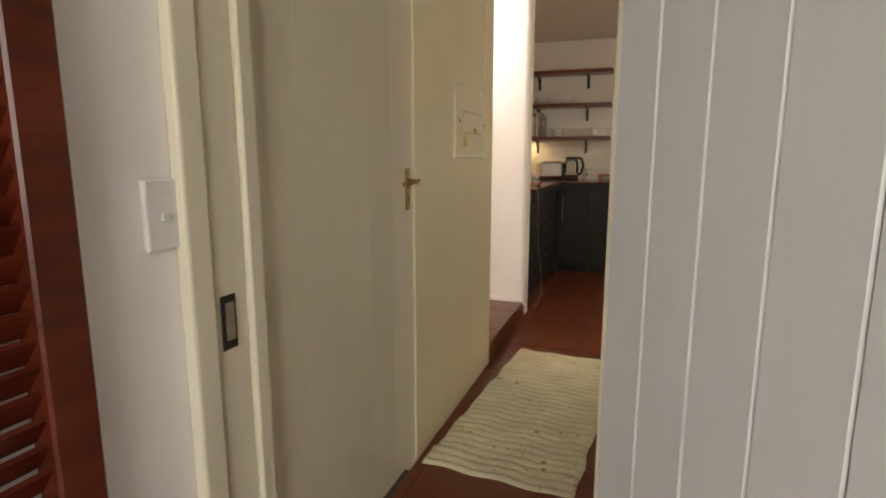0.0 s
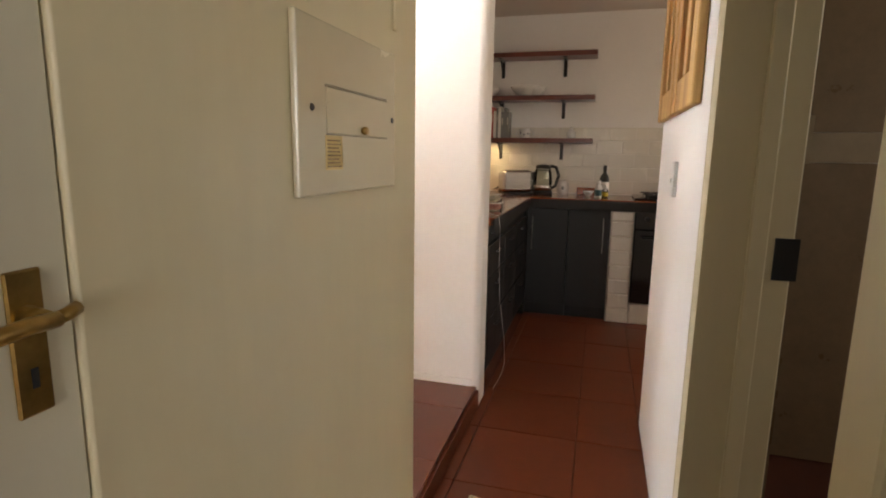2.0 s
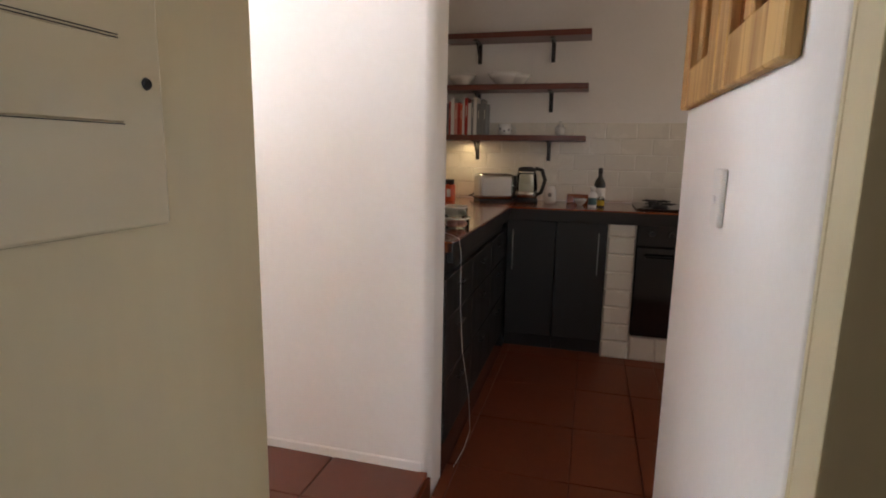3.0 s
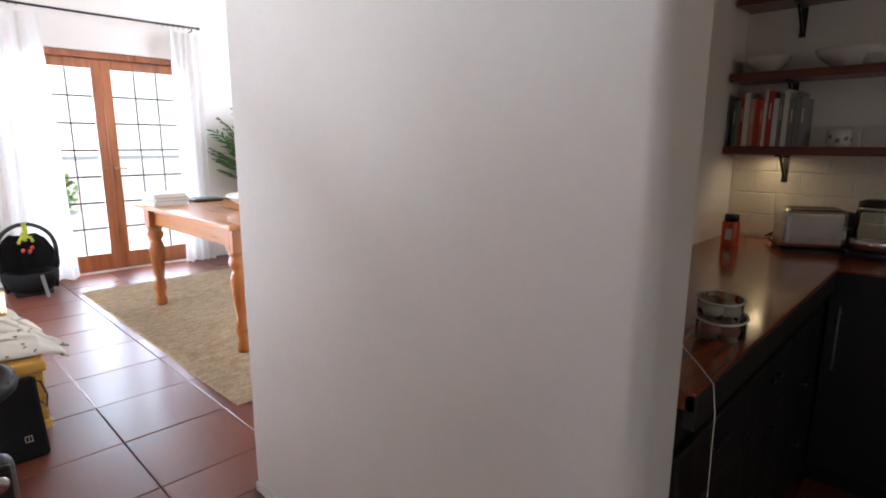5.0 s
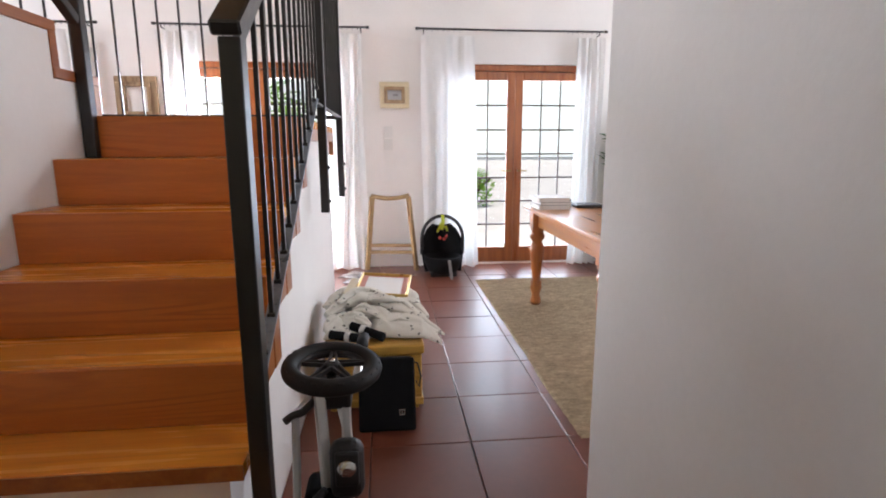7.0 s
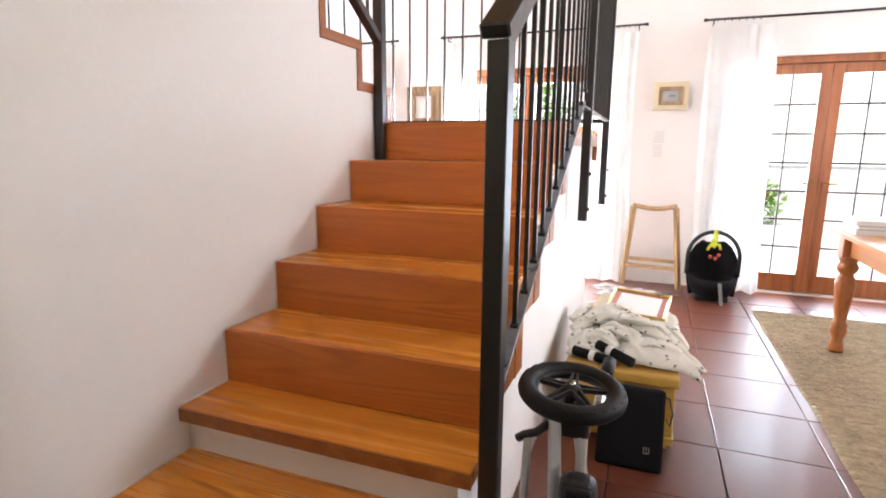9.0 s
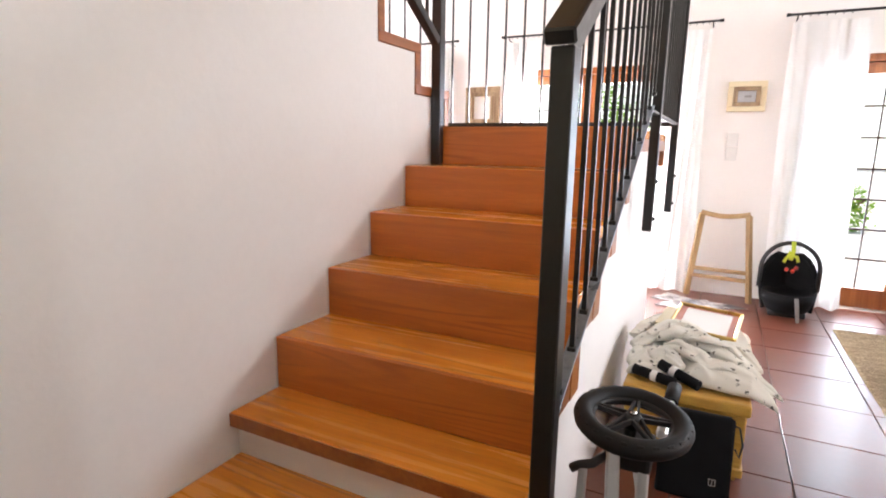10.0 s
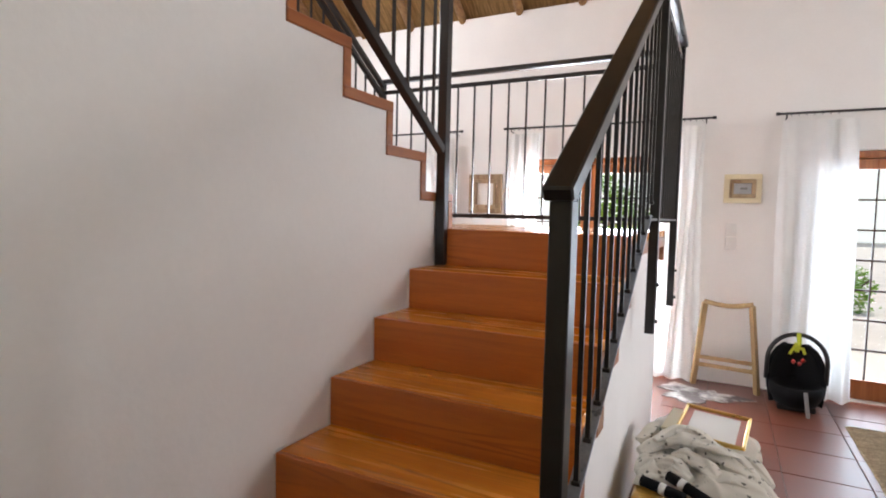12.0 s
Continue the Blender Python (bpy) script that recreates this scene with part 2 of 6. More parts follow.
def flecked(m, colour, scale, limit):
    """Scatters small tufts of another colour over a weave."""
    n, l = m.node_tree.nodes, m.node_tree.links
    b = n["Principled BSDF"]
    src = b.inputs["Base Color"].links[0].from_socket
    tc, mp, vo, nz, ad, lt, mx = (n.new(k) for k in ("ShaderNodeTexCoord", "ShaderNodeMapping", "ShaderNodeTexVoronoi", "ShaderNodeTexNoise", "ShaderNodeMath", "ShaderNodeMath", "ShaderNodeMix"))
    mp.inputs["Scale"].default_value = (1.0, 0.55, 1.0)
    vo.inputs["Scale"].default_value = scale
    nz.inputs["Scale"].default_value = scale * 0.35
    l.new(tc.outputs["Object"], mp.inputs["Vector"])
    l.new(mp.outputs[0], vo.inputs["Vector"])
    l.new(mp.outputs[0], nz.inputs["Vector"])
    ad.operation, ad.inputs[1].default_value = "MULTIPLY_ADD", 1.1
    l.new(nz.outputs[0], ad.inputs[0])
    l.new(vo.outputs["Distance"], ad.inputs[2])
    lt.operation, lt.inputs[1].default_value = "LESS_THAN", limit
    l.new(ad.outputs[0], lt.inputs[0])
    mx.data_type = "RGBA"
    l.new(lt.outputs[0], mx.inputs["Factor"])
    l.new(src, mx.inputs["A"])
    mx.inputs["B"].default_value = (*colour, 1)
    l.new(mx.outputs["Result"], b.inputs["Base Color"])
    return m


flecked(M_RAG, (0.36, 0.29, 0.15), 30.0, 0.62)
M_THATCH = material("thatch", (0.34, 0.20, 0.08), 0.95, spread=0.45, scale=6, grain=60, bump=0.9, stretch=(9, 0.6, 0.6), distance=0.02, spec=0.1)
M_POLE = wood("debarked_pole", (0.42, 0.25, 0.10), (0.24, 0.12, 0.045), 0.7, "y", coat=0.0)
M_RED = material("red_paint", (0.45, 0.03, 0.02), 0.4, spread=0.1, scale=5, grain=60, bump=0.02)
M_ORANGE = material("orange_print", (0.62, 0.09, 0.02), 0.35, spread=0.08, scale=5, grain=60, bump=0.02)
M_YELLOW = material("yellow_print", (0.68, 0.50, 0.03), 0.4, spread=0.1, scale=8, grain=60, bump=0.05)
M_LIME = material("lime_plush", (0.55, 0.62, 0.05), 0.9, spread=0.15, scale=20, grain=300, bump=0.4)
M_PAPER = material("white_paper", (0.78, 0.76, 0.72), 0.7, spread=0.02, scale=4, grain=120, bump=0.02)
M_GREY = material("grey_print", (0.22, 0.22, 0.22), 0.6, spread=0.1, scale=6, grain=60, bump=0.02)
M_PRINTGREY = material("pale_grey_print", (0.46, 0.48, 0.50), 0.6, spread=0.12, scale=14, grain=60, bump=0.02)
M_TEAL = material("blue_green_print", (0.05, 0.12, 0.14), 0.5, spread=0.1, scale=6, grain=60, bump=0.02)
M_PINK = material("dusty_pink_card", (0.62, 0.30, 0.25), 0.7, spread=0.05, scale=6, grain=90, bump=0.02)
M_GOLD = material("gilt_frame", (0.62, 0.42, 0.12), 0.3, metal=0.9, spread=0.12, scale=9, grain=90, bump=0.05)
M_LOUVRE = wood("red_brown_louvre", (0.135, 0.020, 0.008), (0.065, 0.010, 0.004), 0.35, "x")
M_LEAF = material("palm_leaf", (0.055, 0.13, 0.025), 0.5, spread=0.3, scale=5, grain=40, bump=0.05)
M_GARDEN = cloth("garden_leaf", (0.19, 0.37, 0.05), 0.72, 60)
M_LAWN = material("lawn", (0.10, 0.16, 0.04), 0.95, spread=0.3, scale=0.6, grain=30, bump=0.5, distance=0.02)
M_PAVE = material("pale_paving", (0.66, 0.62, 0.55), 0.85, spread=0.12, scale=1.5, grain=30, bump=0.2)
M_BARK = material("bark", (0.12, 0.08, 0.05), 0.9, spread=0.3, scale=6, grain=40, bump=0.6, stretch=(3, 3, 0.6), distance=0.01)
M_HIDE = material("cowhide", (0.66, 0.63, 0.60), 0.9, spread=0.1, scale=5, grain=200, bump=0.2, dark=(0.13, 0.11, 0.105), ramp=(0.44, 0.60))
M_GLASS = glass("window_glass")
M_JUG = glass("kettle_glass", (0.93, 0.95, 0.93))


# ---- building helpers ----
def origin_of(ob):
    v = Vector((0, 0, 0))
    while ob is not None:
        v += ob.location
        ob = ob.parent
    return v


def mesh_of(name, bm, mat):
    me = bpy.data.meshes.new(name)
    bm.normal_update()
    bm.to_mesh(me)
    bm.free()
    for one in (mat if isinstance(mat, (list, tuple)) else [mat]):
        me.materials.append(one)
    return me


OFFSET = Vector((0, 0, 0))     # the corridor and kitchen are drawn on a plan of their own, shifted by this


def part(name, bm, mat, parent, label=""):
    """One mesh under a thing or a part; the bmesh is in metres of the plan."""
    bmesh.ops.translate(bm, verts=bm.verts, vec=OFFSET - origin_of(parent))
    ob = new(name, mesh_of(name, bm, mat))
    ob.parent = parent
    return tagged(ob, label)


def thing(name, base, label, category, group="", kind=""):
    ob = new(name)
    ob.location = Vector(base) + OFFSET
    ob.empty_display_size = 0.1
    return tagged(ob, label, category, group, kind)


def solo(name, bm, mat, label="", category="", group="", kind="", base=None):
    bmesh.ops.translate(bm, verts=bm.verts, vec=-Vector(base or (0, 0, 0)))
    ob = new(name, mesh_of(name, bm, mat))
    ob.location = Vector(base or (0, 0, 0)) + OFFSET
    return tagged(ob, label, category, group, kind)


def box(bm, x0, x1, y0, y1, z0, z1, bevel=0.0, segments=1, m=None, mat=0):
    vs = [bm.verts.new((x, y, z)) for z in (z0, z1) for y in (y0, y1) for x in (x0, x1)]
    fs = [bm.faces.new([vs[i] for i in q]) for q in ((0, 2, 3, 1), (4, 5, 7, 6), (0, 1, 5, 4), (2, 6, 7, 3), (0, 4, 6, 2), (1, 3, 7, 5))]
    for f in fs:
        f.material_index = mat
    if bevel:
        es = list({e for f in fs for e in f.edges})
        r = bmesh.ops.bevel(bm, geom=es, offset=bevel, segments=segments, affect="EDGES", profile=0.5)
        vs = list({v for f in r["faces"] for v in f.verts} | {v for v in vs if v.is_valid})
        for f in r["faces"]:
            f.material_index = mat
    if m is not None:
        bmesh.ops.transform(bm, matrix=m, verts=vs)
    return bm


def boxed(*a, **k):
    return box(bmesh.new(), *a, **k)


def prism(bm, pts, axis, a, b, mat=0):
    """A closed outline pushed along an axis ('x': pts are y,z; 'y': x,z; 'z': x,y) from a to b."""
    place = {"x": lambda p, t: (t, p[0], p[1]), "y": lambda p, t: (p[0], t, p[1]), "z": lambda p, t: (p[0], p[1], t)}[axis]
    lo, hi = [bm.verts.new(place(p, a)) for p in pts], [bm.verts.new(place(p, b)) for p in pts]
    n = len(pts)
    fs = [bm.faces.new(lo[::-1]), bm.faces.new(hi)]
    fs += [bm.faces.new((lo[i], lo[(i + 1) % n], hi[(i + 1) % n], hi[i])) for i in range(n)]
    for f in fs:
        f.material_index = mat
    bmesh.ops.recalc_face_normals(bm, faces=fs)
    return bm


def lathe(bm, profile, seg=24, centre=(0, 0, 0), m=None, mat=0, cap=True):
    """A turned shape: profile of (radius, height), bottom to top."""
    rings = []
    for r, z in profile:
        rings.append([bm.verts.new((centre[0] + r * math.cos(2 * math.pi * i / seg), centre[1] + r * math.sin(2 * math.pi * i / seg), centre[2] + z)) for i in range(seg)])
    fs = []
    for a, b in zip(rings, rings[1:]):
        for i in range(seg):
            fs.append(bm.faces.new((a[i], a[(i + 1) % seg], b[(i + 1) % seg], b[i])))
    for f in fs:
        f.smooth = True
    if cap:
        fs += [bm.faces.new(rings[0][::-1]), bm.faces.new(rings[-1])]
    for f in fs:
        f.material_index = mat
    if m is not None:
        bmesh.ops.transform(bm, matrix=m, verts=[v for r in rings for v in r])
    return bm


def tube(bm, pts, r, seg=8, mat=0, closed=False, flat=1.0):
    """A round bar along points."""
    pts = [Vector(p) for p in pts]
    n, rings, up = len(pts), [], None
    for i, p in enumerate(pts):
        a = pts[i - 1] if (i or closed) else p
        b = pts[(i + 1) % n] if (i < n - 1 or closed) else p
        d = (b - a).normalized()
        if up is None:
            up = Vector((0, 0, 1)) if abs(d.z) < 0.9 else Vector((1, 0, 0))
        side = d.cross(up).normalized()
        up = side.cross(d).normalized()
        rings.append([bm.verts.new(p + r * (math.cos(2 * math.pi * k / seg) * side + flat * math.sin(2 * math.pi * k / seg) * up)) for k in range(seg)])
    pairs = list(zip(rings, rings[1:])) + ([(rings[-1], rings[0])] if closed else [])
    for a, b in pairs:
        for k in range(seg):
            f = bm.faces.new((a[k], a[(k + 1) % seg], b[(k + 1) % seg], b[k]))
            f.smooth, f.material_index = True, mat
    if not closed:
        bm.faces.new(rings[0][::-1]).material_index = mat
        bm.faces.new(rings[-1]).material_index = mat
    return bm


def bar(bm, a, b, w, h, bevel=0.002, mat=0):
    """A square bar from a to b, w wide and h high across."""
    a, b = Vector(a), Vector(b)
    d = b - a
    m = Matrix.Translation(a) @ d.to_track_quat("X", "Z").to_matrix().to_4x4()
    return box(bm, 0, d.length, -w / 2, w / 2, -h / 2, h / 2, bevel=bevel, m=m, mat=mat)


def wall(name, axis, t0, t1, a0, a1, z0, z1, holes=(), mat=None, bevel=0.0):
    """A wall of thickness t0 to t1 with openings (a, b, bottom, top) cut right through it."""
    bm = bmesh.new()
    cuts = sorted({a0, a1, *[h[0] for h in holes], *[h[1] for h in holes]})
    zs = sorted({z0, z1, *[h[2] for h in holes], *[h[3] for h in holes]})
    cell = {}
    for i, (a, b) in enumerate(zip(cuts, cuts[1:])):
        for j, (c, d) in enumerate(zip(zs, zs[1:])):
            cell[i, j] = not any(h[0] <= (a + b) / 2 <= h[1] and h[2] <= (c + d) / 2 <= h[3] for h in holes)
    vs = {}

    def vert(t, a, z):
        key = (t, a, z)
        if key not in vs:
            vs[key] = bm.verts.new((a, t, z) if axis == "x" else (t, a, z))
        return vs[key]
    for (i, j), solid in cell.items():
        if not solid:
            continue
        a, b, c, d = cuts[i], cuts[i + 1], zs[j], zs[j + 1]
        for t in (t0, t1):
            bm.faces.new((vert(t, a, c), vert(t, b, c), vert(t, b, d), vert(t, a, d)))
        for di, dj, q in ((-1, 0, ((t0, a, c), (t1, a, c), (t1, a, d), (t0, a, d))), (1, 0, ((t0, b, c), (t1, b, c), (t1, b, d), (t0, b, d))),
                          (0, -1, ((t0, a, c), (t1, a, c), (t1, b, c), (t0, b, c))), (0, 1, ((t0, a, d), (t1, a, d), (t1, b, d), (t0, b, d)))):
            if not cell.get((i + di, j + dj), False):
                bm.faces.new([vert(*p) for p in q])
    bmesh.ops.recalc_face_normals(bm, faces=bm.faces)
    if bevel:
        es = [e for e in bm.edges if abs(e.verts[0].co.z - e.verts[1].co.z) > 0.05 and e.calc_face_angle(0) > 1.0]
        bmesh.ops.bevel(bm, geom=es, offset=bevel, segments=16, affect="EDGES", profile=0.5)
    ob = new(name, mesh_of(name, bm, mat or M_PLASTER))
    ob.location = OFFSET
    return tagged(ob, kind="structure")


# ---- large structure ----
ZK = -0.095          # kitchen and corridor floor
NORTH = 6.0          # inner face of the wall with the glazed doors
DOORS = ((0.82, 2.48), (-1.80, -0.14), (-4.28, -2.62))
wall("wall_north", "x", NORTH, NORTH + 0.26, -4.6, 4.6, -0.15, 3.62, [(a, b, 0.0, 2.08) for a, b in DOORS])
# the openings in the east and west walls are added for the fill lamps
wall("wall_east", "y", 4.6, 4.86, 0.96, NORTH + 0.26, -0.15, 6.6, [(3.75, 5.25, 1.75, 3.05)])
wall("wall_west", "y", -4.86, -4.6, 0.46, NORTH + 0.26, -0.15, 6.6, [(3.4, 4.9, 3.3, 4.5)])
wall("wall_pillar", "y", 0.883, 1.06, 0.348, 1.782, -0.15, 6.6, bevel=0.035)
wall("wall_kitchen_left", "x", 0.895, 1.782, 1.06, 4.6, -0.15, 6.6)
wall("wall_corridor_left", "x", 0.346, 0.46, -2.17, -0.084, -0.15, 6.6, [(-1.968, -1.139, -0.15, 1.93)], mat=M_CREAM, bevel=0.004)
wall("wall_hall_back", "x", 0.346, 0.46, -4.86, -2.172, 2.225, 6.6)
wall("wall_over_opening", "x", 0.35, 0.46, -0.084, 0.883, 2.22, 6.6)
wall("wall_bedroom_left", "x", 0.346, 0.46, -5.7, -2.172, -0.15, 2.22)
wall("wall_bedroom_west", "y", -5.85, -5.7, -2.6, 0.46, -0.15, 2.22, [(-1.6, -0.2, 0.75, 1.95)])
wall("wall_bedroom_south", "x", -2.75, -2.6, -5.85, -2.06, -0.15, 2.22)
wall("wall_bedroom_door", "y", -2.17, -2.06, -2.6, -0.40, -0.15, 2.22)
wall("wall_corridor_right", "x", -0.60, -0.40, -2.06, 0.94, -0.15, 2.22, [(-1.02, -0.10, -0.15, 1.93)], bevel=0.012)
wall("wall_bathroom_end", "y", 0.83, 0.94, -2.6, -0.60, -0.15, 2.22)
# both openings are added to go with the kitchen and bathroom fill lamps
wall("wall_bathroom_back", "x", -2.75, -2.6, -2.06, 3.2, -0.15, 2.22, [(1.4, 2.4, 0.95, 1.9), (-0.7, 0.0, 1.3, 1.9)])
wall("wall_kitchen_end", "y", 3.08, 3.24, -2.75, 0.895, -0.15, 2.22)

slab = lambda name, x0, x1, y0, y1, z0, z1, mat: solo(name, boxed(x0, x1, y0, y1, z0, z1), mat, kind="structure")
slab("ceiling", -5.85, 0.86, -2.75, 0.345, 2.22, 2.3, M_CEIL)
slab("ceiling", 0.86, 3.24, -2.75, 0.894, 2.222, 2.3, M_CEIL)
slab("ground_slab", -5.85, 4.86, -2.75, NORTH + 0.26, -0.4, -0.15, M_GROUT)

# the step up from the corridor, with its dark red nosing
slab("floor_base", -1.015, 0.883, 0.365, 0.46, -0.15, -0.012, M_KFLOOR)
slab("floor_base", -4.6, 0.884, 0.46, NORTH, -0.15, -0.014, M_GROUT)
slab("floor_base", 0.884, 4.6, 1.76, NORTH, -0.15, -0.014, M_GROUT)
slab("floor_base", -5.7, 3.08, -2.6, 0.345, -0.15, ZK - 0.008, M_KGROUT)
slab("floor_base", -0.084, 0.883, 0.345, 0.365, -0.15, -0.02, M_KFLOOR)
slab("floor_base", 1.06, 3.08, 0.345, 0.895, -0.15, ZK - 0.008, M_KGROUT)
for a, b in DOORS:
    slab("threshold", a, b, NORTH, NORTH + 0.26, -0.14, -0.004, M_MERANTI)

# thatched roof over the living room and stair, with its poles
roof = bmesh.new()
prism(roof, [(6.4, 3.35), (6.4, 3.75), (2.2, 7.05), (-0.2, 5.2), (-0.2, 4.9), (2.2, 6.65)], "x", -4.9, 4.9)
solo("ceiling", roof, M_THATCH, kind="structure")
for i in range(14):
    x = -4.4 + i * 0.66
    bm = tube(bmesh.new(), [(x, 6.3, 3.42 - 0.02), (x + 0.02, 4.2, 5.02), (x - 0.02, 2.25, 6.55)], 0.045, 10)
    solo("roof_pole", bm, M_POLE, "pale debarked pole rafter under the thatch", "rafter", "rafters under the thatch", base=(x, 6.3, 3.4))
for i in range(9):
    y = 5.95 - i * 0.35
    z = 3.75 - 0.07 + (6.3 - y) * 0.785 - 0.16
    bm = tube(bmesh.new(), [(-4.6, y, z), (0.0, y + 0.01, z), (4.6, y, z)], 0.016, 6)
    solo("thatch_batten", bm, M_POLE, "thin wooden lath tying the thatch", "batten", "laths under the thatch", base=(0, y, z))

# skirting of the pillar, a little uneven
bm = boxed(0.874, 0.884, 0.38, 1.757, -0.01, 0.035, bevel=0.004)
solo("baseboard", bm, M_PLASTER, kind="structure")

# ---- stairs ----
XL, XR = -1.015, -0.10
NOSE = [(1.30, 0.355), (1.57, 0.505)] + [(1.219 + 0.277 * k, 0.325 + 0.18 * k) for k in range(2, 7)]
stair = thing("staircase", (-0.55, 1.57, 0), "orange-brown oiled wooden stairs against white plaster walls", "staircase")
full = [(1.02, 0.178)] + NOSE
under = [(1.03, -0.14), (1.03, 0.13)]
for (ya, za), (yb, zb) in zip(full, full[1:]):
    under += [(yb + 0.03, za - 0.045), (yb + 0.03, zb - 0.045)]
under += [(4.40, 1.36), (4.40, 1.20), (3.3, 1.20), (3.3, -0.14)]
part("carcass", prism(bmesh.new(), under, "x", XL + 0.001, -0.125), M_PLASTER, stair, "white plastered stair body")
for i, (y, z) in enumerate(full):
    last = i == len(full) - 1
    back = 4.42 if last else full[i + 1][0] + 0.035
    right = XR + (0.02 if i < 3 else 0)
    left = XL + 0.002
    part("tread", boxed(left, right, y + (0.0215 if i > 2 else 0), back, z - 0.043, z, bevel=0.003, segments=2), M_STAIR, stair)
    if i == 2:
        part("nosing", boxed(left, right, y - 0.004, y - 0.0002, z - 0.045, z - 0.003), M_STRING, stair, "darker red-brown front edge")
    if i > 2:
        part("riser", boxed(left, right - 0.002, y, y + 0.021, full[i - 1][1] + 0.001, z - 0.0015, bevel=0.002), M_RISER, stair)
        part("end_trim", boxed(-0.124, right + 0.006, y + 0.022, y + 0.125, full[i - 1][1] - 0.145, z - 0.046, bevel=0.002), M_STRING, stair)
        if not last:
            part("end_trim", boxed(-0.124, right + 0.003, y + 0.1255, full[i + 1][0] + 0.0215, z - 0.145, z - 0.046, bevel=0.002), M_STRING, stair)
for i, (y, z) in enumerate(full[:-1]):
    part("sealant_bead", boxed(XL + 0.0005, XL + 0.005, y + 0.004, full[i + 1][0] - 0.001, z + 0.0003, z + 0.0042), M_WHITE, stair, "thin white bead of sealant")
    if i > 1:
        part("sealant_bead", boxed(XL + 0.0005, XL + 0.005, full[i + 1][0] - 0.0045, full[i + 1][0] - 0.0005, z + 0.0045, full[i + 1][1] - 0.003), M_WHITE, stair, "thin white bead of sealant")
# the landing goes on behind the wall to the second flight
part("landing", boxed(-2.40, XL + 0.001, 2.99, 4.42, 1.362, 1.404, bevel=0.004), M_STAIR, stair)
part("landing_edge", boxed(-2.40, XR + 0.004, 4.421, 4.44, 1.20, 1.40), M_STRING, stair)
part("landing_edge", boxed(-0.124, XR + 0.006, 2.93, 4.44, 1.30, 1.361), M_STRING, stair)
slab("wall_under_landing", -0.30, -0.125, 3.301, 4.40, -0.14, 1.199, M_PLASTER)
slab("wall_under_landing", -2.4, -0.301, 4.28, 4.40, -0.14, 1.199, M_PLASTER)

flight = thing("upper_flight", (-1.6, 2.98, 1.4), "second flight of orange-brown wooden stairs on a white wall", "staircase")
poly = [(0.462, -0.14), (2.985, -0.14), (2.985, 1.40)]
for j in range(1, 9):
    top, ya, yb = 1.405 + 0.18 * j, 2.985 - 0.293 * (j - 1), 2.985 - 0.293 * j
    poly += [(ya, top - 0.045), (max(yb, 0.462), top - 0.045)]
    part("tread", boxed(-2.30, XL + 0.008, yb + 0.001, ya + 0.045, top - 0.043, top, bevel=0.003), M_STRING, flight)
    part("riser", boxed(-2.30, XL + 0.006, ya + 0.001, ya + 0.043, top - 0.18, top - 0.044), M_STRING, flight)
poly += [(0.462, 1.405 + 0.18 * 8 - 0.045)]
solo("wall_stair_left", prism(bmesh.new(), poly, "x", XL - 0.10, XL), M_PLASTER, kind="structure")


# ---- floor pieces ----
def tile_mesh(w, d, t, c):
    """A floor tile with a chamfered rim, its top at z = 0."""
    x, y = w / 2, d / 2
    vs = [(sx * x, sy * y, -t) for sx, sy in ((-1, -1), (1, -1), (1, 1), (-1, 1))]
    vs += [(sx * x, sy * y, -c) for sx, sy in ((-1, -1), (1, -1), (1, 1), (-1, 1))]
    vs += [(sx * (x - c), sy * (y - c), 0) for sx, sy in ((-1, -1), (1, -1), (1, 1), (-1, 1))]
    fs = [(8, 9, 10, 11)]
    for i in range(4):
        j = (i + 1) % 4
        fs += [(i, j, 4 + j, 4 + i), (4 + i, 4 + j, 8 + j, 8 + i)]
    me = bpy.data.meshes.new("tile")
    me.from_pydata(vs, [], fs)
    return me


def lay_tiles(floor, x0, x1, y0, y1, ox, oy, p, z, mat, gap):
    """Tiles on a grid through (ox, oy), cut at the edges of the area."""
    meshes = {}
    i0, i1 = math.floor((x0 - ox) / p), math.ceil((x1 - ox) / p)
    j0, j1 = math.floor((y0 - oy) / p), math.ceil((y1 - oy) / p)
    for i in range(i0, i1):
        for j in range(j0, j1):
            a, b = max(ox + i * p, x0) + gap / 2, min(ox + i * p + p, x1) - gap / 2
            c, d = max(oy + j * p, y0) + gap / 2, min(oy + j * p + p, y1) - gap / 2
            if b - a < 0.02 or d - c < 0.02:
                continue
            key = (round(b - a, 3), round(d - c, 3))
            if key not in meshes:
                meshes[key] = tile_mesh(key[0], key[1], 0.014, 0.002)
                meshes[key].materials.append(mat)
            ob = new("tile", meshes[key])
            ob.parent = floor
            ob.location = ((a + b) / 2, (c + d) / 2, z + random.uniform(-0.0008, 0.0008))
            ob.rotation_euler = (random.gauss(0, 0.0012), random.gauss(0, 0.0012), 0)


floor_living = tagged(new("floor"), "red-brown glazed terracotta tiles with dark joints", kind="structure")
lay_tiles(floor_living, -0.082, 0.883, 0.354, 1.764, 0.633, 2.022, 0.434, 0.0, M_TILE, 0.005)
lay_tiles(floor_living, -0.124, 4.58, 1.764, NORTH, 0.633, 2.022, 0.434, 0.0, M_TILE, 0.005)
floor_kitchen = tagged(new("floor"), "dark red-brown floor tiles with faint joints", kind="structure")
lay_tiles(floor_kitchen, -2.05, 3.08, -0.398, 0.344, 0.25, -0.13, 0.43, ZK, M_KFLOOR, 0.0025)
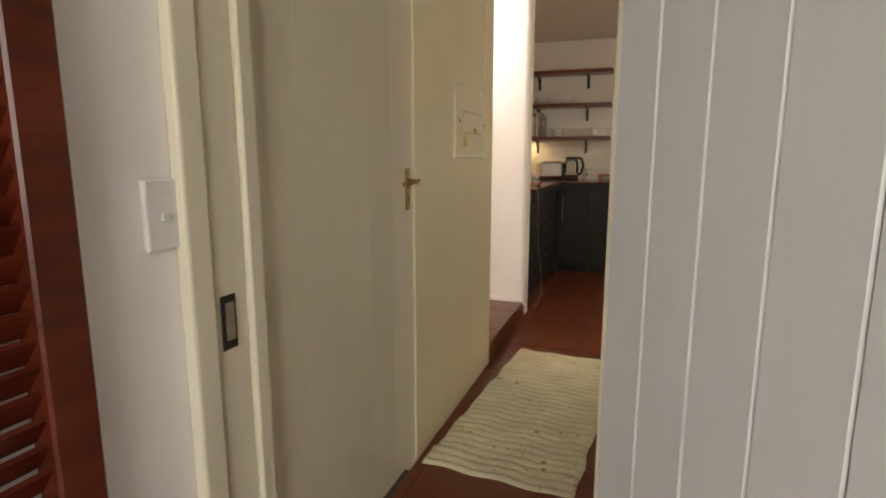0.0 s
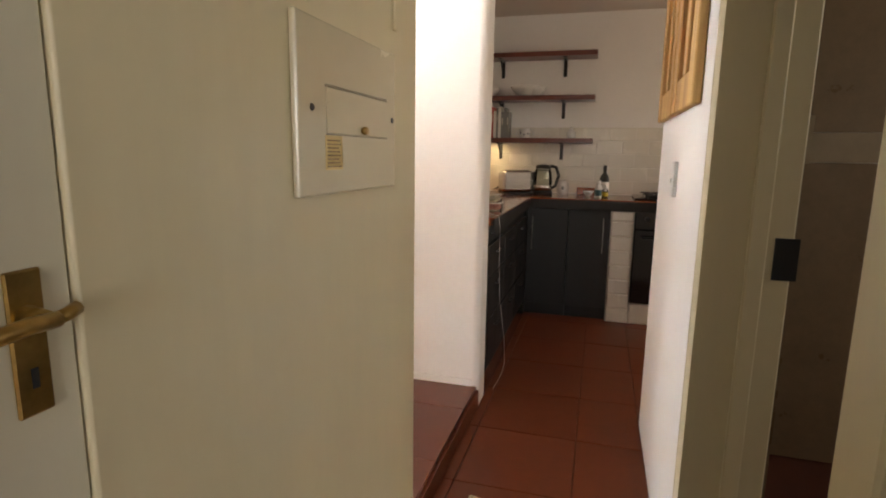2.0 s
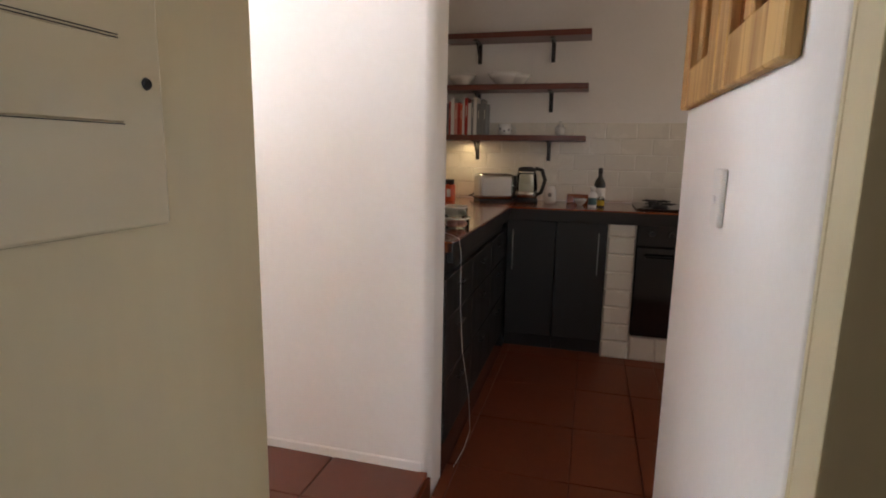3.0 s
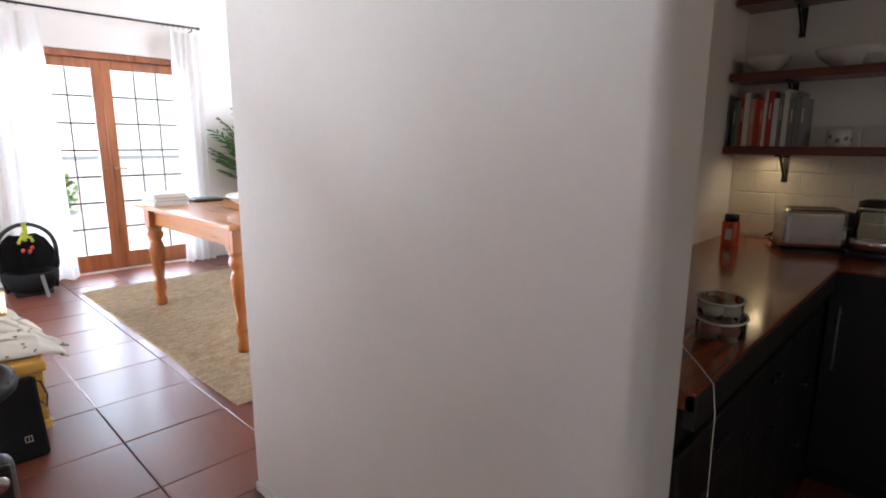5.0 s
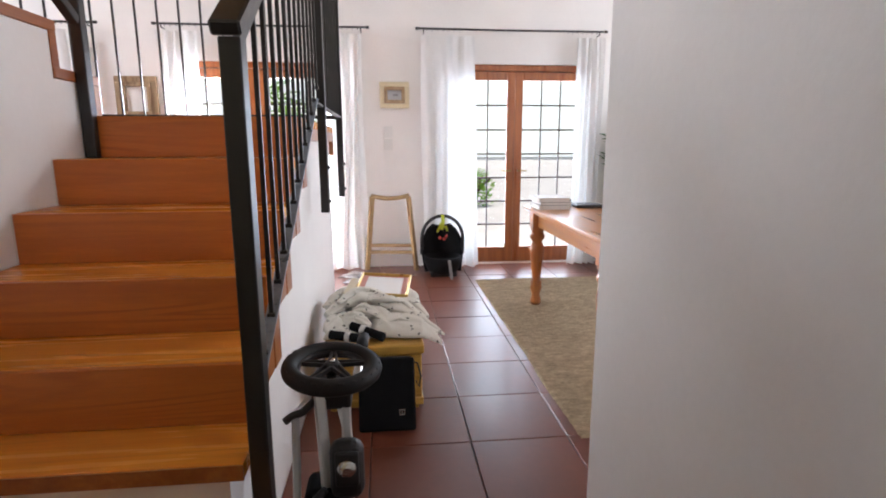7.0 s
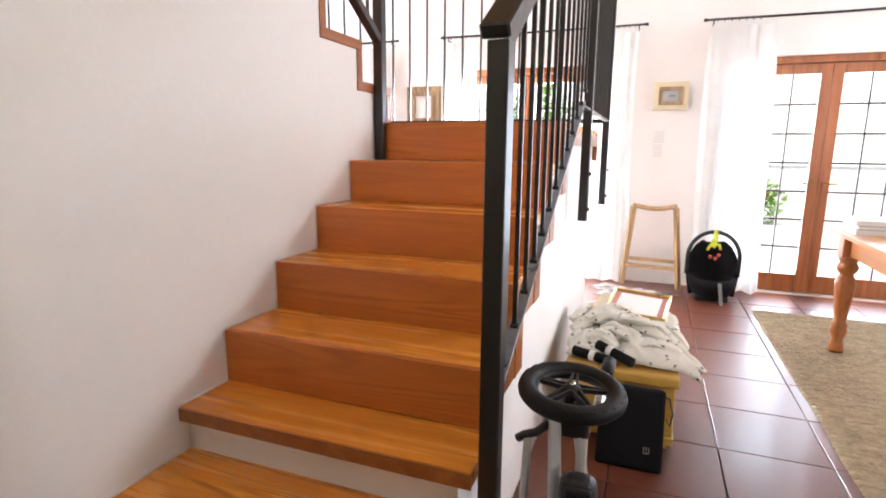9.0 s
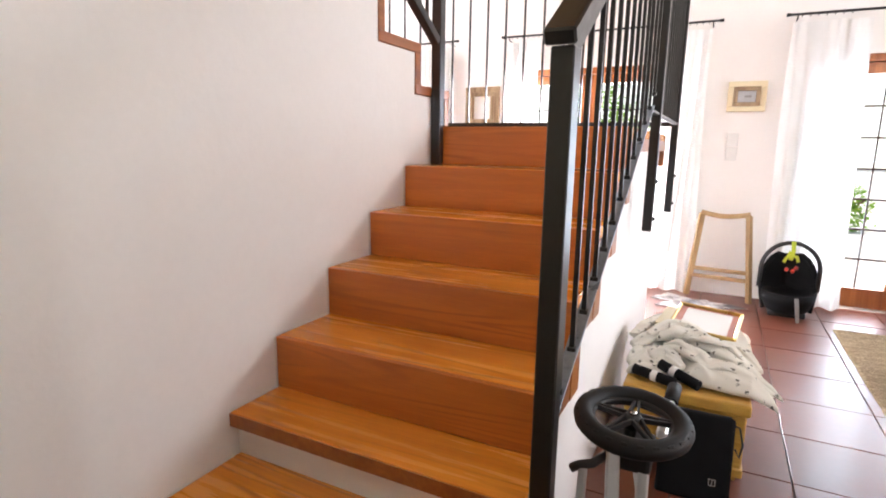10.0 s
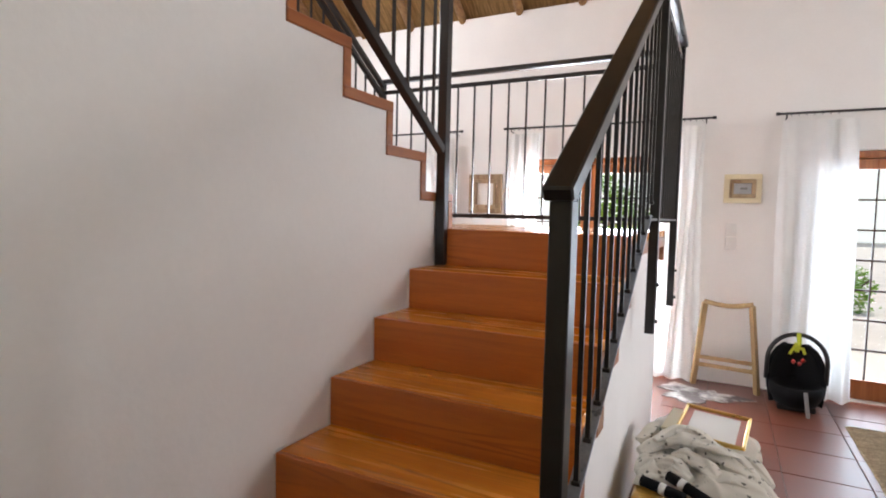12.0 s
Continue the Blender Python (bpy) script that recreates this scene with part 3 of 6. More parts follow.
lay_tiles(floor_kitchen, 0.94, 3.08, -2.0, -0.40, 0.25, -0.13, 0.43, ZK, M_KFLOOR, 0.0025)
slab("floor_base", -4.59, -1.12, 0.47, NORTH - 0.01, -0.013, -0.001, M_TILE)
slab("floor_base", -1.1, -0.081, 4.41, NORTH - 0.01, -0.012, -0.0015, M_TILE)
slab("floor_base", -5.69, -2.06, -2.59, 0.34, ZK - 0.007, ZK, M_KFLOOR)

# ---- outside ----
slab("ground", -60, 60, NORTH + 0.261, 90, -0.5, -0.16, M_LAWN)
# very pale paving carried out to the backdrop so the view stays near white
slab("pavement", -30, 30, NORTH + 0.262, 57.9, -0.159, -0.06, M_PAVE)
# plain glowing backdrop: emission stands in for the bright distance beyond the doors
M_GLOW = bpy.data.materials.new("glowing_distance")
M_GLOW.use_nodes = True
hz_b = M_GLOW.node_tree.nodes["Principled BSDF"]
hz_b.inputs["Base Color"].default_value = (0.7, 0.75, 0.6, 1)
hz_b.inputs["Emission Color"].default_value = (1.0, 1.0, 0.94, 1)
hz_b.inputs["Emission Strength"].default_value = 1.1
slab("backdrop", -60, 60, 58.0, 58.2, -0.16, 26.0, M_GLOW)


# ---- glazed doors ----
def french_door(x0, x1):
    """A pair of seven-row glazed doors with a fixed frame."""
    w, y = x1 - x0, NORTH + 0.08
    d = thing("french_door", ((x0 + x1) / 2, y, 0), "closed varnished hardwood double door with small glass panes", "door", "garden doors")
    f = bmesh.new()
    box(f, x0, x0 + 0.05, y - 0.03, y + 0.06, 0, 2.08, 0.003)
    box(f, x1 - 0.05, x1, y - 0.03, y + 0.06, 0, 2.08, 0.003)
    box(f, x0 + 0.05, x1 - 0.05, y - 0.03, y + 0.06, 2.02, 2.08, 0.003)
    box(f, x0 + 0.05, x1 - 0.05, y + 0.046, y + 0.06, 1.985, 2.02)
    part("frame", f, M_MERANTI, d)
    mid = (x0 + x1) / 2
    for a, b, knob in ((x0 + 0.052, mid - 0.001, 1), (mid + 0.001, x1 - 0.052, -1)):
        leaf = part("leaf", boxed(a, a + 0.082, y, y + 0.042, 0.004, 2.016, 0.003), M_MERANTI, d)
        part("stile", boxed(b - 0.082, b, y, y + 0.042, 0.004, 2.016, 0.003), M_MERANTI, leaf)
        part("bottom_rail", boxed(a + 0.082, b - 0.082, y + 0.002, y + 0.040, 0.004, 0.17, 0.003), M_MERANTI, leaf)
        part("top_rail", boxed(a + 0.082, b - 0.082, y + 0.002, y + 0.040, 1.93, 2.016, 0.003), M_MERANTI, leaf)
        g0, g1, rows = a + 0.082, b - 0.082, 7
        for k in range(1, rows):
            z = 0.17 + (1.93 - 0.17) * k / rows
            part("glazing_bar", boxed(g0, g1, y + 0.008, y + 0.034, z - 0.008, z + 0.008, 0.002), M_BAR, leaf)
        for q in (1, 2):
            x = g0 + (g1 - g0) * q / 3
            part("glazing_bar", boxed(x - 0.006, x + 0.006, y + 0.009, y + 0.033, 0.17, 1.93, 0.002), M_BAR, leaf)
        pane = part("pane", boxed(g0, g1, y + 0.019, y + 0.023, 0.17, 1.93), M_GLASS, leaf)
        pane.visible_shadow = False
        h = tube(bmesh.new(), [((b if knob > 0 else a) - knob * 0.04, y, 1.0), ((b if knob > 0 else a) - knob * 0.04, y - 0.04, 1.0), ((b if knob > 0 else a) - knob * 0.13, y - 0.045, 1.0)], 0.008)
        part("handle", h, M_BRASS, leaf, "brass lever handle")
    return d


for a, b in DOORS:
    french_door(a, b)


# ---- curtains ----
def curtain(x0, x1, spread, seed, top=2.33, side=1):
    """A gathered cotton curtain, wider and swept aside at the foot."""
    rnd = random.Random(seed)
    bm, nu, nv = bmesh.new(), 90, 40
    folds = 3.6 + rnd.random()
    ph = rnd.random() * 6
    grid = []
    for j in range(nv + 1):
        v = j / nv
        z = 0.012 + (top - 0.012) * (1 - v)
        row = []
        for i in range(nu + 1):
            u = i / nu
            flare = spread * v ** 1.6 * side
            x = x0 + (x1 - x0) * u + flare * (u if side > 0 else 1 - u) + 0.012 * math.sin(5 * v + 9 * u + ph)
            amp = 0.018 + 0.028 * v
            y = NORTH - 0.085 + amp * math.sin(2 * math.pi * folds * u + ph + 0.9 * math.sin(2.2 * v + ph)) + 0.007 * math.sin(23 * u + 4 * v) + 0.022 * noise.noise(Vector((x * 9, seed, z * 1.3)))
            y = min(y, NORTH - 0.02) - 0.05 * v * v
            row.append(bm.verts.new((x, y, z)))
        grid.append(row)
    for j in range(nv):
        for i in range(nu):
            bm.faces.new((grid[j][i], grid[j + 1][i], grid[j + 1][i + 1], grid[j][i + 1])).smooth = True
    return solo("curtain", bm, M_CURTAIN, "long white cotton curtain hanging in folds to the floor", "curtain", "curtains at the garden doors", base=((x0 + x1) / 2, NORTH - 0.08, 0))


curtain(0.66, 1.19, 0.07, 3, side=1)
curtain(2.25, 2.52, 0.06, 5, side=-1)
curtain(-0.30, 0.08, 0.16, 7, side=-1)
curtain(-1.82, -1.46, 0.05, 8)
curtain(-2.80, -2.42, 0.08, 9, side=1)
curtain(-4.3, -3.95, 0.05, 11)


def curtain_rod(x0, x1):
    z, y = 2.393, NORTH - 0.085
    rod = thing("curtain_rod", ((x0 + x1) / 2, NORTH, z), "thin black iron curtain rod on wall brackets", "curtain rod", "curtain rods")
    part("pole", tube(bmesh.new(), [(x0, y, z), ((x0 + x1) / 2, y, z - 0.004), (x1, y, z)], 0.010), M_STEEL, rod)
    for x, s in ((x0, -1), (x1, 1)):
        part("finial", lathe(bmesh.new(), [(0.014, 0), (0.014, 0.03)], 10, m=Matrix.Translation((x, y, z)) @ pose(0, 0, 0, 0, 90 * s, 0)), M_STEEL, rod)
        part("bracket", tube(bmesh.new(), [(x - s * 0.05, y, z - 0.008), (x - s * 0.05, y, z - 0.03), (x - s * 0.05, NORTH + 0.002, z - 0.035)], 0.006), M_STEEL, rod)
    k = 0
    for side in (0, 1):
        for i in range(7):
            x = (x0 + 0.08 + i * 0.055) if side == 0 else (x1 - 0.08 - i * 0.05)
            ring = tube(bmesh.new(), [(x, y + 0.016 * math.cos(a), z - 0.006 + 0.016 * math.sin(a)) for a in np.linspace(0, 2 * math.pi, 11)[:-1]], 0.0025, 5, closed=True)
            part("ring", ring, M_STEEL, rod)


curtain_rod(0.633, 2.52)
curtain_rod(-1.825, 0.122)
curtain_rod(-4.4, -2.368)

# ---- balustrades ----
# blue-grey base colour stands in for sky reflected on the flat bar
M_RAILFLAT = material("sky_sheen_flat_steel", (0.30, 0.33, 0.38), 0.3, metal=0.35, spread=0.3, scale=10, grain=90, bump=0.04, distance=0.001)
SL = 0.645
rail1 = thing("balustrade", (-0.05, 1.60, 0), "black painted steel stair railing with thin upright bars", "railing")
XB = -0.042
hz = lambda y: 1.52 + SL * (y - 1.58)
lz = lambda y: 0.784 + 0.578 * (y - 1.793)
part("newel_post", boxed(XB - 0.024, XB + 0.024, 1.575, 1.625, 0, 1.51, 0.003), M_STEEL, rail1)
part("handrail", bar(bmesh.new(), (XB, 1.548, hz(1.548) + 0.02), (XB, 3.22, hz(3.22) + 0.02), 0.065, 0.034, 0.005), M_STEEL, rail1)
part("upper_rail", bar(bmesh.new(), (XB, 1.60, hz(1.60) - 0.055), (XB, 3.26, hz(3.26) - 0.055), 0.012, 0.035, 0.001), M_STEEL, rail1)
part("lower_rail", bar(bmesh.new(), (XB, 1.60, lz(1.62)), (XB, 3.02, lz(3.02)), 0.034, 0.007, 0.001), M_RAILFLAT, rail1, "flat bar, bluish reflected light put into its colour")
for k in range(13):
    y = 1.70 + k * 0.117
    part("baluster", boxed(XB - 0.006, XB + 0.006, y - 0.006, y + 0.006, lz(y), hz(y) - 0.05), M_STEEL, rail1)
    part("foot", boxed(XB - 0.011, XB + 0.011, y - 0.011, y + 0.011, lz(y) + 0.004, lz(y) + 0.018, 0.002), M_STEEL, rail1)
zt = hz(3.26)
for y, low in ((3.28, 0.92), (4.40, 0.90)):
    post = part("landing_post", boxed(XB - 0.022, XB + 0.022, y - 0.022, y + 0.022, low, zt, 0.003), M_STEEL, rail1)
    for z in (low + 0.06, low + 0.24):
        part("bolt", lathe(bmesh.new(), [(0.010, 0), (0.010, 0.012)], 8, m=Matrix.Translation((XB + 0.022, y, z)) @ pose(0, 0, 0, 0, 90, 0)), M_STEEL, post)
part("landing_handrail", bar(bmesh.new(), (XB, 3.22, zt + 0.02), (XB, 4.43, zt + 0.02), 0.065, 0.034, 0.005), M_STEEL, rail1)
part("landing_rail", bar(bmesh.new(), (XB, 3.26, zt - 0.07), (XB, 4.40, zt - 0.07), 0.012, 0.035), M_STEEL, rail1)
part("landing_rail", bar(bmesh.new(), (XB, 3.0, 1.475), (XB, 4.40, 1.475), 0.03, 0.012), M_STEEL, rail1)
for k in range(9):
    y = 3.40 + k * 0.115
    part("baluster", boxed(XB - 0.006, XB + 0.006, y - 0.006, y + 0.006, 1.475, zt - 0.06), M_STEEL, rail1)

rail2 = thing("balustrade", (-1.2, 4.38, 1.404), "black steel landing railing with thin upright bars", "railing")
YB = 4.38
part("handrail", bar(bmesh.new(), (-2.36, YB, 2.58), (XB, YB, 2.58), 0.05, 0.034, 0.004), M_STEEL, rail2)
part("upper_rail", bar(bmesh.new(), (-2.36, YB, 2.49), (XB, YB, 2.49), 0.012, 0.032), M_STEEL, rail2)
part("lower_rail", bar(bmesh.new(), (-2.36, YB, 1.472), (XB, YB, 1.472), 0.02, 0.03), M_STEEL, rail2)
part("corner_post", boxed(-2.385, -2.34, YB - 0.022, YB + 0.022, 1.404, 2.58, 0.003), M_STEEL, rail2)
for k in range(16):
    x = -2.22 + k * 0.1415
    if x < -0.1:
        part("baluster", boxed(x - 0.006, x + 0.006, YB - 0.006, YB + 0.006, 1.452, 2.49), M_STEEL, rail2)

rail3 = thing("balustrade", (-0.985, 2.86, 1.225), "black steel railing of the second stair flight", "railing")
part("newel_post", boxed(-1.010, -0.962, 2.84, 2.89, 1.226, 3.0, 0.003), M_STEEL, rail3)
d3 = lambda y: 1.80 + 0.62 * (2.82 - y)
part("lower_rail", bar(bmesh.new(), (-0.985, 2.84, d3(2.84)), (-0.985, 0.75, d3(0.75)), 0.04, 0.04, 0.003), M_STEEL, rail3)
part("handrail", bar(bmesh.new(), (-0.985, 2.86, d3(2.86) + 0.80), (-0.985, 0.75, d3(0.75) + 0.80), 0.05, 0.034, 0.003), M_STEEL, rail3)
for k in range(17):
    y = 2.75 - k * 0.117
    part("baluster", boxed(-0.991, -0.979, y - 0.006, y + 0.006, d3(y), d3(y) + 0.79), M_STEEL, rail3)
rail4 = thing("balustrade", (-2.36, 4.2, 1.404), "black steel railing on the far side of the stairs", "railing")
for o in (0.0, -0.09):
    part("rail", bar(bmesh.new(), (-2.36, 4.38, 2.54 + o), (-2.36, 1.9, 4.1 + o), 0.04, 0.034, 0.003), M_STEEL, rail4)
for k in range(18):
    y = 4.25 - k * 0.13
    part("baluster", boxed(-2.366, -2.354, y - 0.006, y + 0.006, max(1.404, 1.40 + 0.62 * (2.98 - y)), 2.45 + 0.629 * (4.38 - y)), M_STEEL, rail4)


# ---- living room ----
LEG = [(0.030, 0.0), (0.034, 0.02), (0.030, 0.05), (0.024, 0.075), (0.034, 0.11), (0.038, 0.13), (0.033, 0.15), (0.036, 0.17), (0.026, 0.19),
       (0.031, 0.26), (0.040, 0.36), (0.044, 0.42), (0.036, 0.46), (0.028, 0.475), (0.042, 0.50), (0.046, 0.52), (0.040, 0.54), (0.034, 0.55), (0.044, 0.565), (0.044, 0.58)]
table = thing("dining_table", (1.84, 3.73, 0), "orange varnished pine table with turned legs", "table")
plate = part("tabletop", boxed(1.37, 2.31, 2.94, 4.53, 0.772, 0.80, 0.008, 2), M_PINE, table)
for x, y in ((1.466, 3.05), (1.466, 4.435), (2.214, 3.05), (2.214, 4.435)):
    leg = lathe(bmesh.new(), [(r * 1.28, h * 1.07) for r, h in LEG], 24, (x, y, 0.013))
    box(leg, x - 0.052, x + 0.052, y - 0.052, y + 0.052, 0.632, 0.771, 0.004)
    part("leg", leg, M_PINELEG, table)
for x in (1.466, 2.214):
    part("apron", boxed(x - 0.012, x + 0.012, 3.103, 4.382, 0.645, 0.770, 0.002), M_PINE, table)
for y in (3.05, 4.435):
    part("apron", boxed(1.519, 2.161, y - 0.012, y + 0.012, 0.645, 0.770, 0.002), M_PINE, table)

rug = bmesh.new()
nx, ny = 230, 300
X0, X1, Y0, Y1 = 1.115, 3.4, 2.43, 5.28
for j in range(ny + 1):
    for i in range(nx + 1):
        x, y = X0 + (X1 - X0) * i / nx, Y0 + (Y1 - Y0) * j / ny
        edge = min(i, nx - i, j, ny - j)
        row = j // 3
        strand = (0.0, 1.0, 0.8)[j % 3]
        knot = 0.5 + 0.5 * math.sin(2 * math.pi * (x / 0.034 + 0.5 * (row % 2)) + 2.4 * noise.noise(Vector((x * 7, row * 0.9, 0))))
        worn = 0.6 + 0.5 * noise.noise(Vector((x * 3.1, y * 4.3, 2.0)))
        z = 0.005 + strand * (0.006 + 0.009 * knot * worn) + random.gauss(0, 0.0008)
        rug.verts.new((x + random.gauss(0, 0.0015) + 0.012 * noise.noise(Vector((0, y * 2.2, 5))), y + 0.006 * math.sin(9 * x) + random.gauss(0, 0.001), 0.002 if edge == 0 else z))
rug.verts.ensure_lookup_table()
for j in range(ny):
    for i in range(nx):
        k = j * (nx + 1) + i
        rug.faces.new([rug.verts[q] for q in (k, k + 1, k + nx + 2, k + nx + 1)]).smooth = True
solo("rug", rug, M_JUTE, "sand-coloured woven jute rug on the tiles under the table", "rug")


# ---- living room, loose things ----
chest = thing("wooden_chest", (0.22, 3.05, 0), "low yellow varnished wooden chest on the tiles", "chest")
part("body", boxed(-0.02, 0.44, 2.79, 3.35, 0.02, 0.285, 0.006), M_CHEST, chest)
part("lid", boxed(-0.03, 0.452, 2.775, 3.365, 0.287, 0.335, 0.008, 2), M_CHEST, chest)
part("plinth", boxed(-0.026, 0.447, 2.781, 3.358, 0.021, 0.06, 0.004), M_CHEST, chest)
for x in (0.02, 0.40):
    for y in (2.82, 3.32):
        part("foot", boxed(x - 0.025, x + 0.025, y - 0.025, y + 0.025, 0, 0.02, 0.003), M_CHEST, chest)


def crumpled(name, x0, x1, y0, y1, zb, height, mat, label, category, seed, corner=0.0):
    """A heap of bedding: lofted folds over its support, drooping past the edge at one corner."""
    off = Vector((seed * 7.3, seed * 3.1, 0))
    bm, nx, ny = bmesh.new(), 120, 120
    grid = []
    for i in range(nx + 1):
        row = []
        for j in range(ny + 1):
            u, v = i / nx, j / ny
            x, y = x0 + (x1 - x0) * u, y0 + (y1 - y0) * v
            edge = min(u, 1 - u, v, 1 - v) * 2
            dome = min(1, edge * 3.2) ** 0.5
            p = Vector((x * 5.2, y * 5.2, 0)) + off
            warp = Vector((noise.noise(p * 0.8), noise.noise(p * 0.8 + Vector((9, 2, 0))), 0)) * 0.9
            ridge = noise.ridged_multi_fractal(Vector((p.x * 0.75, p.y * 0.55, 0)) + warp, 1.0, 2.0, 3, 1.0, 1.5)
            z = zb + 0.010 + height * dome * (0.12 + 0.62 * min(ridge, 1.9) / 1.4)
            wob = 0.035 * noise.noise(Vector((x * 7, y * 7, seed)))
            xx, yy = x + wob, y + 0.035 * noise.noise(Vector((x * 7, seed, y * 7)))
            if corner:
                k = max(0.0, u - 0.55) / 0.45 * max(0.0, 0.62 - v) / 0.62
                xx += corner * k * k * 1.6
                yy -= corner * 0.3 * k
                z -= max(0.0, xx - 0.45) * 0.45
            row.append(bm.verts.new((xx, yy, max(z, 0.03))))
        grid.append(row)
    for i in range(nx):
        for j in range(ny):
            bm.faces.new((grid[i][j], grid[i + 1][j], grid[i + 1][j + 1], grid[i][j + 1])).smooth = True
    heap = thing(name, ((x0 + x1) / 2, (y0 + y1) / 2, zb), label, category)
    ob = part("cover", bm, mat, heap)
    thick = ob.modifiers.new("thickness", "SOLIDIFY")
    thick.thickness, thick.offset = 0.006, -1
    return heap


def cloth_fold(path, radii, seed, parent, mat, flat=0.62):
    """A puffy tapering fold of cloth along a path."""
    bm, rings, n, seg = bmesh.new(), [], 60, 36
    pts = [Vector(p) for p in path]
    for i in range(n + 1):
        s = i / n * (len(pts) - 1)
        k = min(int(s), len(pts) - 2)
        f = s - k
        a, b, c, d = pts[max(k - 1, 0)], pts[k], pts[k + 1], pts[min(k + 2, len(pts) - 1)]
        p = 0.5 * (2 * b + (c - a) * f + (2 * a - 5 * b + 4 * c - d) * f * f + (3 * b - a - 3 * c + d) * f ** 3)
        t = (c - b).normalized()
        side = t.cross(Vector((0, 0, 1))).normalized()
        r = radii[k] + (radii[k + 1] - radii[k]) * f
        ring = []
        for j in range(seg):
            w = 2 * math.pi * j / seg
            q = side * math.cos(w) + Vector((0, 0, 1)) * math.sin(w) * flat
            ridge = noise.ridged_multi_fractal(p * 7.5 + q * 1.0 + Vector((seed, 0, 0)), 1.0, 2.1, 3, 1.0, 1.5)
            crease = 0.46 + 0.47 * min(ridge, 2.0)
            ring.append(bm.verts.new(p + q * r * crease))
        rings.append(ring)
    for a, b in zip(rings, rings[1:]):
        for j in range(seg):
            bm.faces.new((a[j], a[(j + 1) % seg], b[(j + 1) % seg], b[j])).smooth = True
    bm.faces.new(rings[0][::-1])
    bm.faces.new(rings[-1])
    return part("fold", bm, mat, parent)


def printed_cotton():
    """Cream cotton scattered with small dark motifs."""
    m = cloth("printed_cotton", (0.79, 0.76, 0.67), 0.08, 250)
    n, l = m.node_tree.nodes, m.node_tree.links
    b = n["Principled BSDF"]
    src = b.inputs["Base Color"].links[0].from_socket
    tc, vo, nz, mr, mx = (n.new(k) for k in ("ShaderNodeTexCoord", "ShaderNodeTexVoronoi", "ShaderNodeTexNoise", "ShaderNodeMath", "ShaderNodeMix"))
    vo.inputs["Scale"].default_value = 25
    nz.inputs["Scale"].default_value = 110
    l.new(tc.outputs["Object"], vo.inputs["Vector"])
    l.new(tc.outputs["Object"], nz.inputs["Vector"])
    add = n.new("ShaderNodeMath")
    add.operation = "MULTIPLY_ADD"
    add.inputs[1].default_value = 0.55
    l.new(nz.outputs[0], add.inputs[0])
    l.new(vo.outputs["Distance"], add.inputs[2])
    mr.operation = "LESS_THAN"
    mr.inputs[1].default_value = 0.465
    l.new(add.outputs[0], mr.inputs[0])
    mx.data_type = "RGBA"
    l.new(mr.outputs[0], mx.inputs["Factor"])
    l.new(src, mx.inputs["A"])
    mx.inputs["B"].default_value = (0.15, 0.15, 0.115, 1)
    l.new(mx.outputs["Result"], b.inputs["Base Color"])
    return m


M_PRINT = printed_cotton()
heap = crumpled("bedding", -0.05, 0.47, 2.86, 3.62, 0.337, 0.10, M_PRINT, "crumpled cream printed cotton bedding on the wooden chest", "bedding", 3, 0.06)
for path, radii, seed in (
        (((-0.04, 3.10, 0.39), (0.06, 3.17, 0.44), (0.20, 3.17, 0.455), (0.33, 3.10, 0.43), (0.45, 2.99, 0.385), (0.56, 2.89, 0.342)), (0.03, 0.05, 0.06, 0.055, 0.04, 0.008), 4.0),
        (((-0.04, 2.97, 0.37), (0.04, 3.00, 0.40), (0.12, 2.99, 0.41), (0.19, 2.94, 0.385)), (0.025, 0.05, 0.045, 0.02), 9.0),
        (((0.10, 3.06, 0.43), (0.17, 3.05, 0.445), (0.25, 3.00, 0.42), (0.31, 2.93, 0.38)), (0.02, 0.042, 0.045, 0.02), 21.0),
        (((0.22, 2.93, 0.375), (0.33, 2.96, 0.40), (0.43, 2.95, 0.38), (0.53, 2.90, 0.348)), (0.02, 0.04, 0.035, 0.01), 33.0),
        (((-0.05, 3.22, 0.40), (0.02, 3.40, 0.425), (0.05, 3.58, 0.41)), (0.03, 0.05, 0.03), 15.0),
        (((0.30, 3.22, 0.43), (0.42, 3.18, 0.415), (0.49, 3.07, 0.375)), (0.025, 0.045, 0.015), 27.0),
        (((0.02, 3.12, 0.455), (0.10, 3.22, 0.485), (0.19, 3.24, 0.480), (0.27, 3.17, 0.470)), (0.015, 0.032, 0.034, 0.012), 41.0),
        (((0.20, 3.10, 0.475), (0.28, 3.08, 0.480), (0.36, 3.11, 0.455), (0.42, 3.05, 0.420)), (0.012, 0.030, 0.028, 0.010), 52.0)):
    cloth_fold(path, radii, seed, heap, M_PRINT)

fr = thing("picture_frame", (0.24, 3.42, 0.50), "gilt picture frame with a pink mount lying on the bedding", "picture frame")
tilt = pose(0.26, 3.41, 0.462, 5, 3, -6)
W2, H2, B2 = 0.152, 0.18, 0.015
for nm, a in (("rail", (-W2, W2, -H2, -H2 + B2)), ("rail", (-W2, W2, H2 - B2, H2)), ("stile", (-W2, -W2 + B2, -H2 + B2, H2 - B2)), ("stile", (W2 - B2, W2, -H2 + B2, H2 - B2))):
    part(nm, boxed(*a, 0, 0.022, 0.004, m=tilt), M_GOLD, fr)
part("mount", boxed(-W2 + B2, W2 - B2, -H2 + B2, H2 - B2, 0.002, 0.006, m=tilt), M_PINK, fr)
